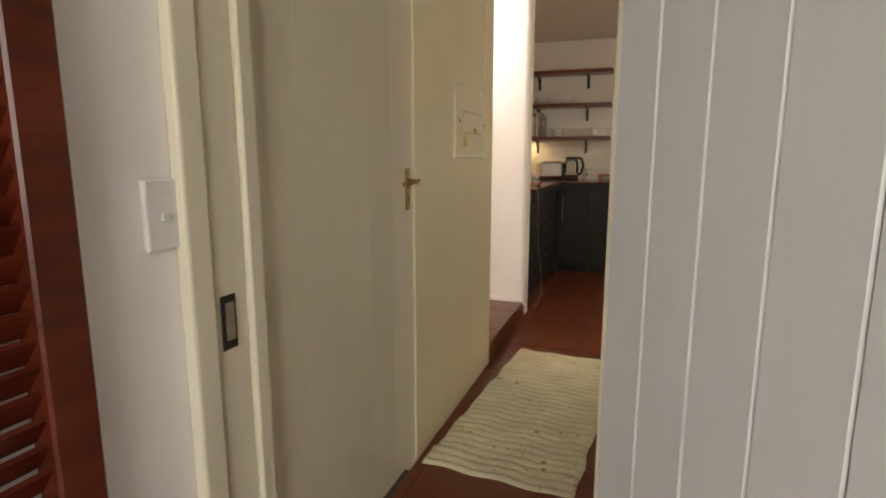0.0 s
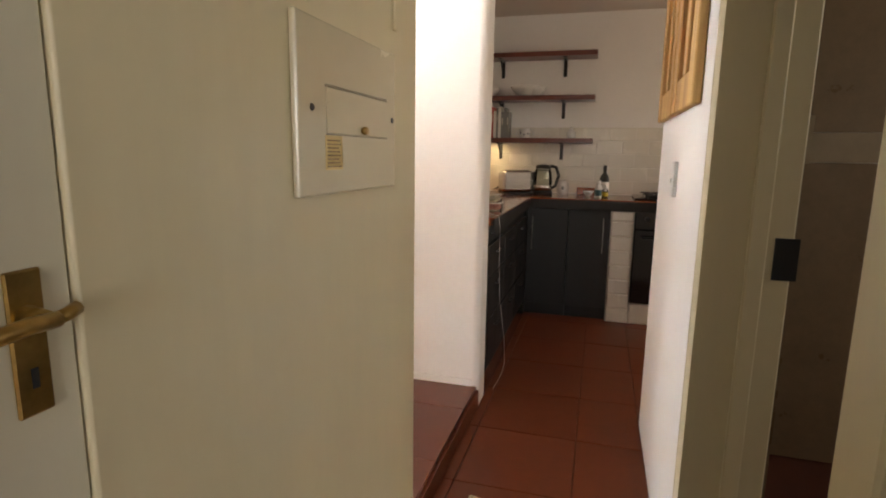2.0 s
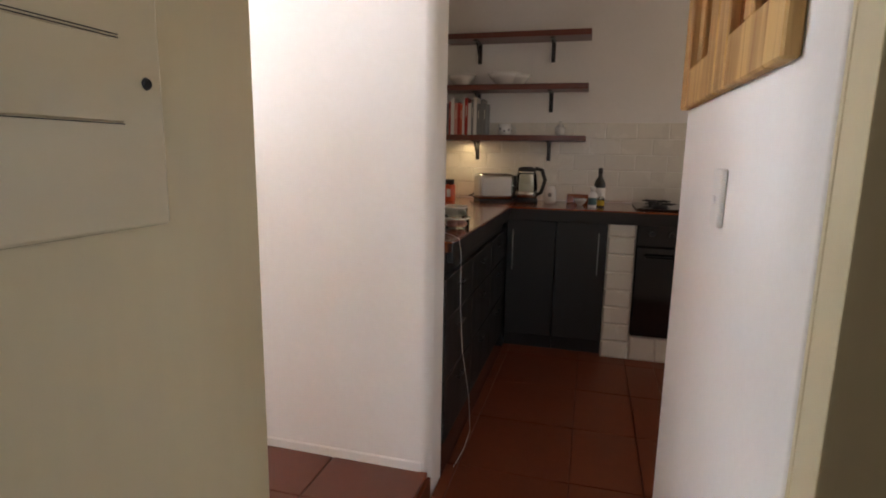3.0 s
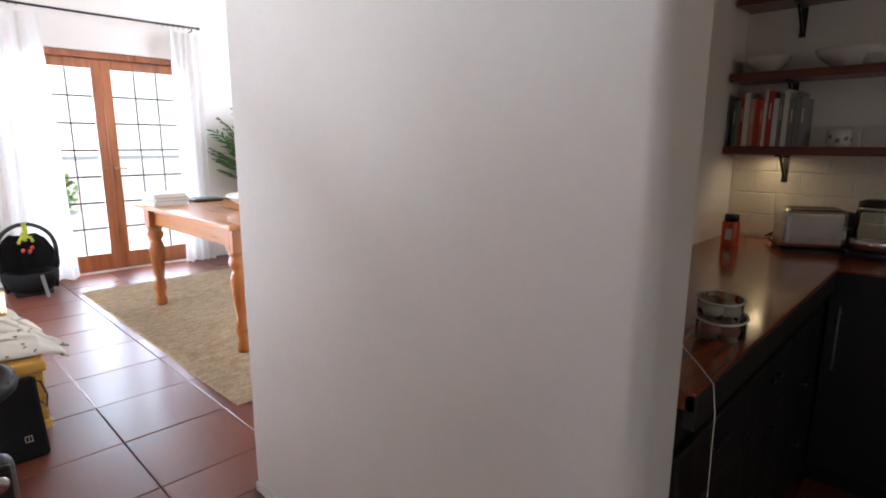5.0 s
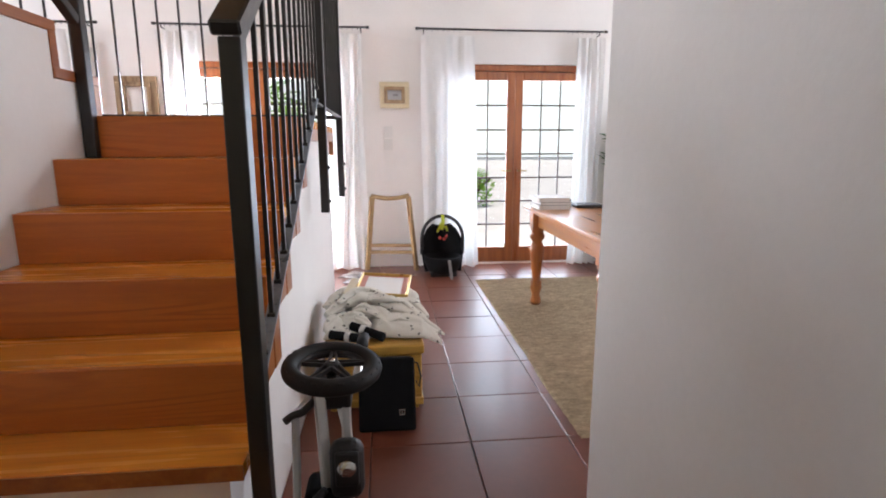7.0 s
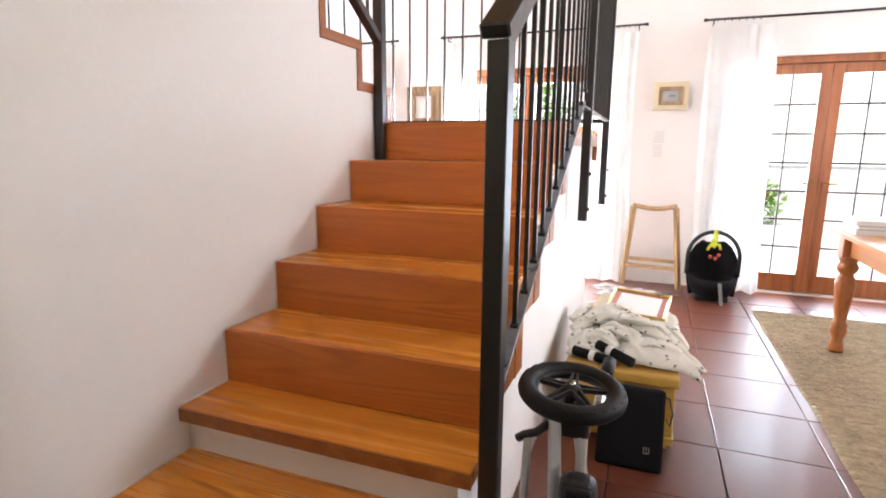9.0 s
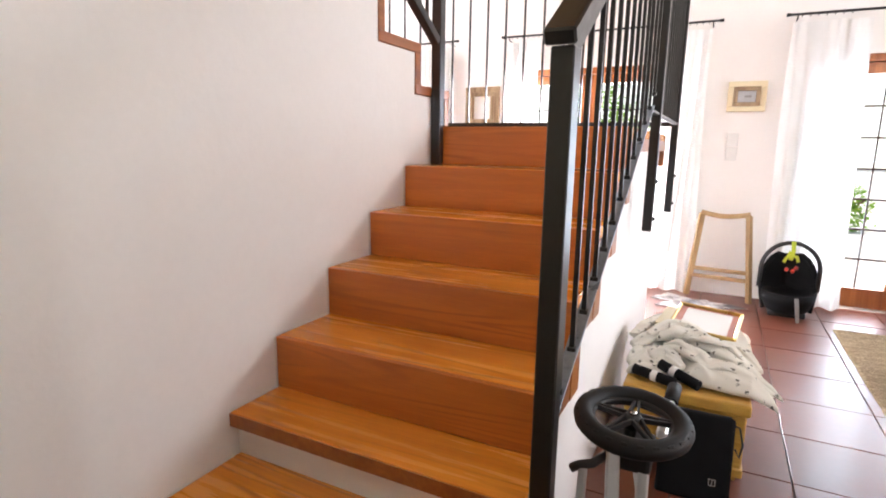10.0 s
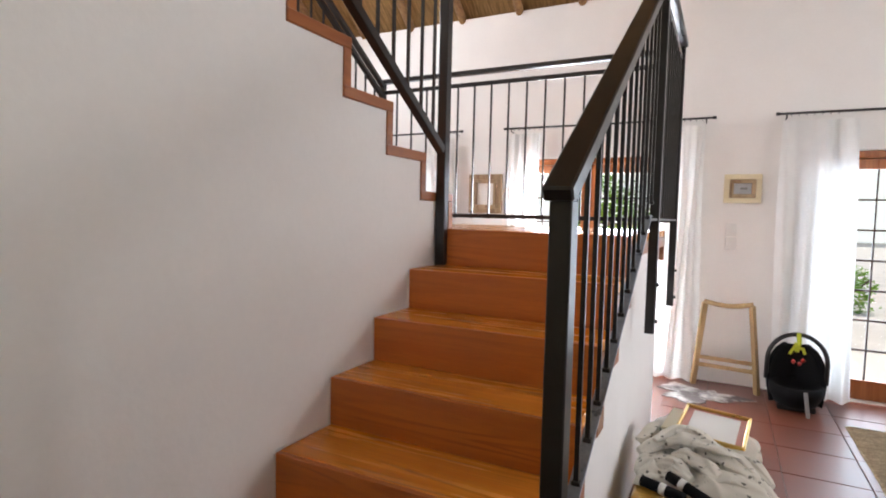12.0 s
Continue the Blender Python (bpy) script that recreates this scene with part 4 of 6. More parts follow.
part("print", boxed(-W2 + 0.045, W2 - 0.045, -H2 + 0.04, H2 - 0.04, 0.0065, 0.0085, m=tilt), M_PAPER, fr)
fr2 = thing("picture_frame", (0.2, 3.43, 0.45), "slim white picture frame tucked under the gilt one", "picture frame")
t2 = pose(0.205, 3.43, 0.444, 5, 3, -8)
part("frame", boxed(-0.16, 0.16, -0.13, 0.13, 0, 0.014, 0.003, m=t2), M_CREAM, fr2)

bag = thing("laptop_bag", (0.28, 2.6, 0), "black padded laptop bag leaning on the chest", "bag")
lean = pose(0.275, 2.575, 0.002, -23, 0, 0)
part("body", boxed(-0.135, 0.125, 0.0, 0.045, 0.0, 0.33, 0.014, 3, m=lean), M_FABRIC, bag)
part("zip", tube(bmesh.new(), [lean @ Vector(p) for p in ((-0.12, 0.022, 0.331), (0.11, 0.022, 0.331))], 0.004, 6), M_BLACK, bag)
part("strap", tube(bmesh.new(), [lean @ Vector(p) for p in ((0.11, 0.03, 0.31), (0.14, 0.02, 0.30), (0.155, 0.03, 0.24), (0.145, 0.03, 0.19), (0.13, 0.03, 0.22))], 0.004, 6), M_BLACK, bag)
lg = bmesh.new()
for q in ((0.05, 0.075, 0.07, 0.073), (0.05, 0.075, 0.092, 0.095), (0.05, 0.053, 0.073, 0.092), (0.0615, 0.0645, 0.073, 0.092), (0.072, 0.075, 0.073, 0.092)):
    box(lg, q[0], q[1], -0.0015, 0.0, q[2], q[3], m=lean)
part("emblem", lg, M_CHROME, bag, "small silver square emblem")

# folded pushchair standing on end against the stair wall
st = thing("folded_pushchair", (0.10, 1.95, 0), "folded black and silver pushchair standing on its end", "pushchair")
WC, tiltw = Vector((0.108, 1.92, 0.60)), pose(0.108, 1.92, 0.60, 4, 3, 0)
tyre = tube(bmesh.new(), [tiltw @ Vector((0.128 * math.cos(a), 0.128 * math.sin(a), 0)) for a in np.linspace(0, 2 * math.pi, 49)[:-1]], 0.0265, 12, closed=True)
wheel = part("wheel", lathe(bmesh.new(), [(0.022, -0.02), (0.024, -0.012), (0.024, 0.014), (0.016, 0.02)], 18, m=tiltw), M_BLACK, st)
part("tyre", tyre, M_RUBBER, wheel)
for k in range(24):
    a = 2 * math.pi * k / 24
    mm = tiltw @ pose(0, 0, 0, 0, 0, math.degrees(a)) @ pose(0.1435, 0, 0.0145, 0, -38, 0)
    part("tread_block", boxed(-0.008, 0.006, -0.009, 0.009, -0.002, 0.006, 0.002, m=mm), M_RUBBER, wheel)
rim = tube(bmesh.new(), [tiltw @ Vector((0.104 * math.cos(a), 0.104 * math.sin(a), 0)) for a in np.linspace(0, 2 * math.pi, 41)[:-1]], 0.009, 8, closed=True)
part("rim", rim, M_BLACK, wheel)
for k in range(5):
    a = 2 * math.pi * k / 5 + 0.35
    d, n2 = Vector((math.cos(a), math.sin(a), 0)), Vector((-math.sin(a), math.cos(a), 0))
    sp = bmesh.new()
    for s in (-1, 1):
        bar(sp, tiltw @ (d * 0.018 + n2 * 0.012 * s + Vector((0, 0, 0.01))), tiltw @ (d * 0.102 + n2 * 0.005 * s), 0.008, 0.014, 0.001)
    part("spoke", sp, M_BLACK, wheel)
part("hub_cap", lathe(bmesh.new(), [(0.011, 0.02), (0.009, 0.026), (0.004, 0.029)], 14, m=tiltw), M_CHROME, wheel, "chrome hub cap")
for a, b, w, h, mat in (((0.075, 1.84, 0.56), (0.115, 1.70, 0.10), 0.034, 0.022, M_ALU), ((0.150, 1.86, 0.56), (0.165, 1.72, 0.12), 0.030, 0.022, M_ALU),
                        ((0.01, 1.80, 0.50), (0.02, 1.66, 0.05), 0.022, 0.022, M_ALU), ((0.10, 2.0, 0.55), (0.16, 2.10, 0.12), 0.03, 0.02, M_ALU)):
    part("frame_tube", bar(bmesh.new(), a, b, w, h, 0.005), mat, st, "silver aluminium tube")
part("joint", boxed(0.110, 0.208, 1.695, 1.775, 0.285, 0.458, 0.034, 4), M_BLACK, st, "black plastic folding joint")
part("joint_cap", boxed(0.130, 0.196, 1.679, 1.696, 0.345, 0.448, 0.006, 2), M_BLACK, st)
part("joint_button", lathe(bmesh.new(), [(0.026, 0.0), (0.026, 0.006), (0.021, 0.013), (0.010, 0.017)], 22, m=pose(0.163, 1.679, 0.405, 90, 0, 0)), M_CHROME, st, "chrome button")
part("lock_lever", tube(bmesh.new(), [(0.10, 1.70, 0.33), (0.07, 1.695, 0.30), (0.055, 1.69, 0.24)], 0.012, 8), M_BLACK, st)
part("cross_tube", tube(bmesh.new(), [(0.02, 1.70, 0.20), (0.12, 1.69, 0.235), (0.20, 1.70, 0.22)], 0.014, 10), M_BLACK, st)
part("axle", tube(bmesh.new(), [WC, WC + Vector((-0.01, -0.01, -0.10))], 0.016, 10), M_BLACK, st)
part("axle_bracket", boxed(0.06, 0.17, 1.83, 1.97, 0.50, 0.555, 0.012, 2), M_BLACK, st)
part("brake_pedal", tube(bmesh.new(), [(0.06, 1.84, 0.53), (0.03, 1.81, 0.512), (0.0, 1.80, 0.505), (-0.02, 1.80, 0.49)], 0.012, 8), M_BLACK, st)
part("handle_tube", bar(bmesh.new(), (0.175, 2.06, 0.50), (0.185, 2.20, 0.55), 0.03, 0.03, 0.006), M_ALU, st, "silver tube with a black grip")
part("handle_grip", tube(bmesh.new(), [(0.185, 2.19, 0.548), (0.19, 2.27, 0.57)], 0.022, 10), M_RUBBER, st)
part("lower_wheel", tube(bmesh.new(), [(0.13 + 0.02 * math.sin(a), 1.72 + 0.12 * math.cos(a), 0.145 + 0.12 * math.sin(a)) for a in np.linspace(0, 2 * math.pi, 33)[:-1]], 0.022, 10, closed=True), M_RUBBER, st)
part("seat_fabric", boxed(0.03, 0.15, 1.72, 1.86, 0.03, 0.30, 0.03, 3), M_FABRIC, st)
umb = thing("gloves", (0.10, 2.80, 0.34), "pair of black rolled fabric straps with white labels on the chest", "straps")
for (a, b), lab in ((((0.0, 2.86, 0.372), (0.17, 2.80, 0.365)), 0.45), (((0.10, 2.90, 0.40), (0.26, 2.815, 0.365)), 0.3)):
    a, b = Vector(a), Vector(b)
    roll = part("roll", tube(bmesh.new(), [a, a.lerp(b, 0.3), a.lerp(b, 0.6), b], 0.022, 12), M_FABRIC, umb)
    part("label", tube(bmesh.new(), [a.lerp(b, lab), a.lerp(b, lab + 0.14)], 0.0235, 12), M_PAPER, roll, "white paper label")
umb.name = "strap_roll"

# stool frame leaning at the wall
sf = thing("stool_frame", (0.34, 5.8, 0), "pale oak stool frame without a seat by the wall", "stool")
for x0, x1, y0, y1 in ((0.075, 0.145, 5.80, 5.66), (0.575, 0.500, 5.72, 5.66)):
    part("leg", bar(bmesh.new(), (x0, y0, 0.012), (x1, y1, 0.775), 0.046, 0.036, 0.004), M_STOOL, sf)
arch = [(0.135 + 0.375 * i / 10, 5.66, 0.785 - 0.028 * math.sin(math.pi * i / 10)) for i in range(11)]
part("top_rail", tube(bmesh.new(), arch, 0.019, 8, flat=1.1), M_STOOL, sf)
for z in (0.205, 0.275):
    t = z / 0.8
    part("stretcher", bar(bmesh.new(), (0.075 + 0.07 * t, 5.80 - 0.14 * t, z), (0.575 - 0.07 * t, 5.72 - 0.06 * t, z), 0.020, 0.034, 0.003), M_STOOL, sf)

hide = bmesh.new()
cx, cy, cv = 0.12, 5.50, []
for i in range(40):
    a = 2 * math.pi * i / 40
    r = 0.24 + 0.07 * math.sin(3 * a + 1) + 0.04 * math.sin(7 * a) + 0.02 * math.sin(13 * a)
    cv.append((cx + 1.25 * r * math.cos(a), cy + 0.9 * r * math.sin(a)))
prism(hide, cv, "z", 0.002, 0.007)
solo("cowhide_rug", hide, M_HIDE, "small grey and white cowhide on the tiles by the wall", "rug")

# infant car seat
cs = thing("infant_car_seat", (0.86, 5.62, 0), "black infant car seat with a carrying handle and a hanging toy", "car seat")
SX, SY = 0.83, 5.62
shell = bmesh.new()
rows = []
for j in range(13):
    v = j / 12
    z = 0.04 + 0.43 * v
    half = (0.150 + 0.030 * math.sin(math.pi * v)) * math.sqrt(1 - 0.62 * (max(0.0, v - 0.45) / 0.55) ** 2.4)
    dep = 0.26 * (1 - v) ** 0.8 + 0.05
    ring = []
    for i in range(24):
        a = math.pi * i / 23
        ring.append(shell.verts.new((SX - half * math.cos(a) * (1 if v < 0.95 else 0.8), SY + 0.07 - dep * 0.15 + (dep if False else 0.10) * math.sin(a) - (1 - v) * 0.10 * abs(math.cos(a)), z)))
    rows.append(ring)
for a, b in zip(rows, rows[1:]):
    for i in range(23):
        shell.faces.new((a[i], a[i + 1], b[i + 1], b[i])).smooth = True
bk = part("shell", shell, M_FABRIC, cs)
bk.modifiers.new("thickness", "SOLIDIFY").thickness = 0.03
bowl = lathe(bmesh.new(), [(0.09, 0.02), (0.15, 0.05), (0.185, 0.13), (0.19, 0.19), (0.165, 0.20), (0.14, 0.15), (0.05, 0.11)], 28, m=Matrix.Translation((SX, SY - 0.06, 0)) @ Matrix.Diagonal((1, 1.15, 1, 1)))
part("bowl", bowl, M_FABRIC, cs)
part("base", boxed(SX - 0.13, SX + 0.13, SY - 0.17, SY + 0.16, 0.0, 0.05, 0.015, 2), M_BLACK, cs)
part("handle", tube(bmesh.new(), [(SX - 0.205, SY, 0.20)] + [(SX - 0.205 * math.cos(a), SY - 0.02, 0.36 + 0.225 * math.sin(a)) for a in np.linspace(0, math.pi, 17)] + [(SX + 0.205, SY, 0.20)], 0.017, 10), M_BLACK, cs, "black carrying handle")
toy = part("toy", tube(bmesh.new(), [(SX + 0.0, SY - 0.04, 0.60), (SX + 0.005, SY - 0.05, 0.52), (SX - 0.01, SY - 0.06, 0.45)], 0.016, 8), M_LIME, cs, "lime plush toy with red berries")
for dx, dz in ((-0.055, 0.45), (0.045, 0.46), (-0.03, 0.50)):
    part("petal", tube(bmesh.new(), [(SX, SY - 0.06, 0.485), (SX + dx * 0.7, SY - 0.065, dz + 0.02), (SX + dx, SY - 0.065, dz - 0.02)], 0.012, 8), M_LIME, toy)
for dx, dz in ((-0.030, 0.375), (0.034, 0.392), (0.012, 0.362)):
    part("berry", lathe(bmesh.new(), [(0.004, -0.017), (0.013, -0.010), (0.016, 0), (0.013, 0.010), (0.004, 0.017)], 12, (SX + dx, SY - 0.075, dz)), M_RED, toy)
part("crotch_strap", bar(bmesh.new(), (SX + 0.04, SY - 0.275, 0.19), (SX + 0.06, SY - 0.33, 0.012), 0.03, 0.004, 0.001), M_GREY, cs, "pale grey hanging strap")

# on the table
bk_y = 4.35
stack = 0.801
for k, (dx, h, mat) in enumerate(((0.0, 0.03, M_PAPER), (0.01, 0.024, M_GREY), (-0.005, 0.03, M_PAPER))):
    b = thing("book", (1.53 + dx, bk_y, stack), "flat book in a stack on the pine table", "book", "books on the table")
    part("page_block", boxed(1.415 + dx, 1.645 + dx, bk_y - 0.135, bk_y + 0.135, stack + 0.003, stack + h - 0.003), M_PAPER, b)
    cv2 = bmesh.new()
    box(cv2, 1.41 + dx, 1.65 + dx, bk_y - 0.14, bk_y + 0.14, stack, stack + 0.003)
    box(cv2, 1.41 + dx, 1.65 + dx, bk_y - 0.14, bk_y + 0.14, stack + h - 0.003, stack + h)
    part("cover", cv2, mat, b)
    stack += h + 0.0005
cam_obj = thing("black_case", (1.83, 4.36, 0.801), "small flat black case on the table", "case")
part("body", boxed(1.72, 1.94, 4.27, 4.45, 0.801, 0.826, 0.008, 2), M_BLACK, cam_obj)
part("strap", tube(bmesh.new(), [(1.92, 4.33, 0.82), (2.0, 4.25, 0.807), (2.09, 4.31, 0.807), (2.16, 4.25, 0.807)], 0.006, 6), M_BLACK, cam_obj)
bowl_t = thing("fruit_bowl", (1.93, 3.76, 0.801), "wide white shallow bowl on the table", "bowl")
part("dish", lathe(bmesh.new(), [(0.055, 0.0), (0.085, 0.012), (0.15, 0.055), (0.185, 0.085), (0.178, 0.088), (0.14, 0.062), (0.075, 0.02), (0.01, 0.014)], 36, (1.93, 3.76, 0.801)), M_CERAMIC, bowl_t)
fruit = thing("lemon", (1.92, 3.76, 0.818), "bright yellow fruit in the white bowl", "fruit", "fruit in the bowl")
part("fruit_body", lathe(bmesh.new(), [(0.004, -0.048), (0.02, -0.036), (0.034, 0), (0.022, 0.034), (0.004, 0.046)], 16, m=pose(1.92, 3.76, 0.863, 70, 0, 30)), M_YELLOW, fruit)
copy_thing(fruit, pose(1.97, 3.78, 0.823, 0, 0, 70))
copy_thing(fruit, pose(1.89, 3.81, 0.823, 0, 0, 15))

# potted palm beyond the table
palm = thing("potted_palm", (3.34, 5.47, 0), "bushy green potted palm beside the curtain", "plant")
part("pot", lathe(bmesh.new(), [(0.13, 0.0), (0.17, 0.18), (0.19, 0.34), (0.205, 0.36), (0.19, 0.36), (0.17, 0.30)], 28, (3.34, 5.47, 0.0)), M_GROUT, palm)
rnd = random.Random(21)
for k in range(230):
    az, el = rnd.uniform(0, 2 * math.pi), rnd.uniform(0.98, 1.53)
    length = rnd.uniform(0.9, 1.45)
    base, bm = Vector((3.34 + rnd.uniform(-0.08, 0.08), 5.47 + rnd.uniform(-0.08, 0.08), 0.32)), bmesh.new()
    pts, d, p = [], Vector((math.cos(az) * math.cos(el), math.sin(az) * math.cos(el), math.sin(el))), base.copy()
    for s in range(13):
        pts.append(p.copy())
        p = p + d * length / 12
        p.y = min(p.y, NORTH - 0.04)
        d = (d + Vector((0, 0, -0.075))).normalized()
    tube(bm, pts, 0.004, 5)
    for s in range(3, 13):
        d = (pts[s] - pts[s - 1]).normalized()
        side = d.cross(Vector((0, 0, 1))).normalized()
        for sg in (-1, 1):
            for q in (0.0, 0.5):
                b0 = pts[s - 1].lerp(pts[s], q)
                ln = 0.24 * math.sin(math.pi * (s - 1 + q) / 13) + 0.05
                tip = b0 + (side * sg * 0.8 + d * 0.55 + Vector((0, 0, -0.18 * rnd.random()))) * ln
                tip.y = min(tip.y, NORTH - 0.03)
                midp = b0.lerp(tip, 0.45) + Vector((0, 0, 0.01))
                w = d * 0.021
                vs = [bm.verts.new(v) for v in (b0, midp + w, tip, midp - w)]
                bm.faces.new(vs)
    part("frond", bm, M_LEAF, palm)


# ---- things on the living room walls ----
def small_frame(x0, x1, z0, z1, outer, border, mats, label, name="picture_frame"):
    y = NORTH - 0.001
    f = thing(name, ((x0 + x1) / 2, y, z0), label, "picture frame")
    for nm, q in (("rail", (x0, x1, z0, z0 + border)), ("rail", (x0, x1, z1 - border, z1)), ("stile", (x0, x0 + border, z0 + border, z1 - border)), ("stile", (x1 - border, x1, z0 + border, z1 - border))):
        part(nm, boxed(q[0], q[1], y - outer, y, q[2], q[3], 0.004), mats[0], f)
    b2 = border * 0.75
    for nm, q in (("inner_rail", (x0 + border, x1 - border, z0 + border, z0 + border + b2)), ("inner_rail", (x0 + border, x1 - border, z1 - border - b2, z1 - border)),
                  ("inner_stile", (x0 + border, x0 + border + b2, z0 + border + b2, z1 - border - b2)), ("inner_stile", (x1 - border - b2, x1 - border, z0 + border + b2, z1 - border - b2))):
        part(nm, boxed(q[0], q[1], y - outer - 0.006, y - 0.004, q[2], q[3], 0.003), mats[1], f)
    part("panel", boxed(x0 + border, x1 - border, y - 0.012, y - 0.006, z0 + border, z1 - border), mats[2], f)
    return f


pf = small_frame(0.24, 0.535, 1.64, 1.893, 0.03, 0.045, (M_CREAM, M_RUSTIC, M_PRINTGREY), "small cream and brown wooden picture frame on the white wall")
part("motif", boxed(0.37, 0.425, NORTH - 0.0145, NORTH - 0.0125, 1.758, 1.778), M_GREY, pf)
small_frame(-2.27, -1.885, 1.50, 1.925, 0.035, 0.055, (M_RUSTIC, M_RUSTIC, M_PAPER), "rustic weathered wooden frame on the white wall")
for z0, z1, n in ((1.345, 1.46, 2), (1.22, 1.335, 1)):
    sw = thing("socket_plate", (0.315, NORTH, z0), "white plastic wall switch plate", "wall switch", "switches by the garden door")
    part("plate", boxed(0.272, 0.36, NORTH - 0.010, NORTH - 0.001, z0, z1, 0.003), M_WHITE, sw)
    for k in range(n * 2):
        part("rocker", boxed(0.285 + (k % 2) * 0.034, 0.311 + (k % 2) * 0.034, NORTH - 0.0135, NORTH - 0.0105, z0 + 0.03 + (k // 2) * 0.035, z0 + 0.055 + (k // 2) * 0.035, 0.001), M_WHITE, sw)


# ---- kitchen ----
OFFSET.y = -0.07
XC, XW, ZT, YL = 2.50, 3.08, 0.805, 0.418     # cabinet front, end wall, worktop, left run's front
worktop = thing("worktop", (2.0, 0.6, ZT - 0.042), "glossy dark red-brown wooden worktop round the corner", "worktop")
part("left_run", boxed(1.062, XW - 0.002, YL - 0.022, 0.963, ZT - 0.042, ZT, 0.004, 2), M_TOP, worktop)
part("end_run", boxed(XC - 0.022, XW - 0.002, -1.75, YL - 0.0225, ZT - 0.042, ZT, 0.004, 2), M_TOP, worktop)


# black strip added over the worktop front to make the edge a dark band
M_EDGE = material("black_edge_strip", (0.012, 0.009, 0.008), 0.5, spread=0.2, scale=4, grain=60, bump=0.03)
part("front_strip", boxed(1.062, XC - 0.026, YL - 0.0245, YL - 0.002, ZT - 0.078, ZT - 0.007, 0.002), M_EDGE, worktop, "dark strip along the worktop front")
part("front_strip", boxed(XC - 0.0245, XC - 0.0021, -1.75, YL - 0.025, ZT - 0.078, ZT - 0.007, 0.002), M_EDGE, worktop, "dark strip along the worktop front")


M_PULL = material("dull_steel_pull", (0.30, 0.29, 0.28), 0.45, metal=0.6, spread=0.08, scale=6, grain=120, bump=0.02)


def bar_handle(unit_door, a, b, out, mat=M_STEEL):
    h = bmesh.new()
    a, b, out = Vector(a), Vector(b), Vector(out)
    tube(h, [a + out, b + out], 0.0036, 8)
    for t in (0.12, 0.88):
        tube(h, [a.lerp(b, t), a.lerp(b, t) + out], 0.004, 6)
    part("handle", h, mat, unit_door, "slim metal bar handle")


def end_unit(y0, y1, hy):
    u = thing("base_cabinet", (XC + 0.25, (y0 + y1) / 2, ZK), "charcoal kitchen base cabinet with a slim silver bar handle", "cabinet", "kitchen cabinets")
    part("body", boxed(XC + 0.022, XW - 0.003, y0, y1, ZK + 0.10, ZT - 0.044), M_CAB, u)
    part("plinth", boxed(XC + 0.06, XW - 0.003, y0, y1, ZK, ZK + 0.098), M_CAB, u)
    d = part("door", boxed(XC, XC + 0.020, y0 + 0.002, y1 - 0.002, ZK + 0.10, ZT - 0.07, 0.003), M_CAB, u)
    bar_handle(d, (XC, hy, 0.42), (XC, hy, 0.67), (-0.03, 0, 0), M_PULL)


end_unit(-0.183, 0.113, -0.135)
end_unit(0.115, YL - 0.004, 0.37)
for x0, x1 in ((1.064, 1.53), (1.532, 2.0), (2.002, XC - 0.004)):
    u = thing("drawer_cabinet", ((x0 + x1) / 2, YL + 0.27, ZK), "charcoal kitchen drawer unit under the dark worktop", "cabinet", "kitchen cabinets")
    part("body", boxed(x0, x1, YL + 0.022, 0.962, ZK + 0.10, ZT - 0.044), M_CAB, u)
    part("plinth", boxed(x0, x1, YL + 0.06, 0.962, ZK, ZK + 0.098), M_CAB, u)
    z = ZK + 0.10
    for h in (0.26, 0.23, 0.17):
        dr = part("drawer", boxed(x0 + 0.002, x1 - 0.002, YL, YL + 0.020, z + 0.002, z + h - 0.002, 0.003), M_CAB, u)
        xm = (x0 + x1) / 2
        bar_handle(dr, (xm - 0.05, YL, z + h - 0.06), (xm + 0.05, YL, z + h - 0.06), (0, -0.016, 0), M_BLACK)
        z += h
corner = thing("corner_cabinet", (2.8, 0.7, ZK), "charcoal corner base cabinet", "cabinet", "kitchen cabinets")
part("body", boxed(XC, XW - 0.003, YL + 0.001, 0.962, ZK, ZT - 0.044), M_CAB, corner)

oven = thing("built_in_oven", (XC + 0.25, -0.65, 0.06), "black glass built-in oven in a tiled surround", "oven")
part("body", boxed(XC + 0.02, XW - 0.004, -0.95, -0.348, 0.062, ZT - 0.044), M_BLACK, oven)
od = part("door", boxed(XC - 0.012, XC + 0.019, -0.948, -0.350, 0.064, 0.60, 0.003), M_BLKGLASS, oven)
part("window", boxed(XC - 0.0135, XC - 0.0125, -0.88, -0.42, 0.16, 0.48), M_BLKGLASS, od)
part("handle", tube(bmesh.new(), [(XC - 0.045, -0.90, 0.55), (XC - 0.045, -0.40, 0.55)], 0.008, 8), M_BLACK, od)
cp = part("control_panel", boxed(XC - 0.012, XC + 0.019, -0.948, -0.350, 0.605, ZT - 0.048, 0.003), M_BLKGLASS, oven)
for k in range(5):
    part("knob", lathe(bmesh.new(), [(0.017, 0), (0.015, 0.02)], 14, m=Matrix.Translation((XC - 0.012, -0.43 - k * 0.105, 0.68)) @ pose(0, 0, 0, 0, -90, 0)), M_BLACK, cp)
hob = thing("gas_hob", (2.78, -0.62, ZT), "black gas hob set in the worktop", "hob")
part("plate", boxed(2.56, 3.02, -0.93, -0.34, ZT + 0.001, ZT + 0.014, 0.005), M_BLKGLASS, hob)
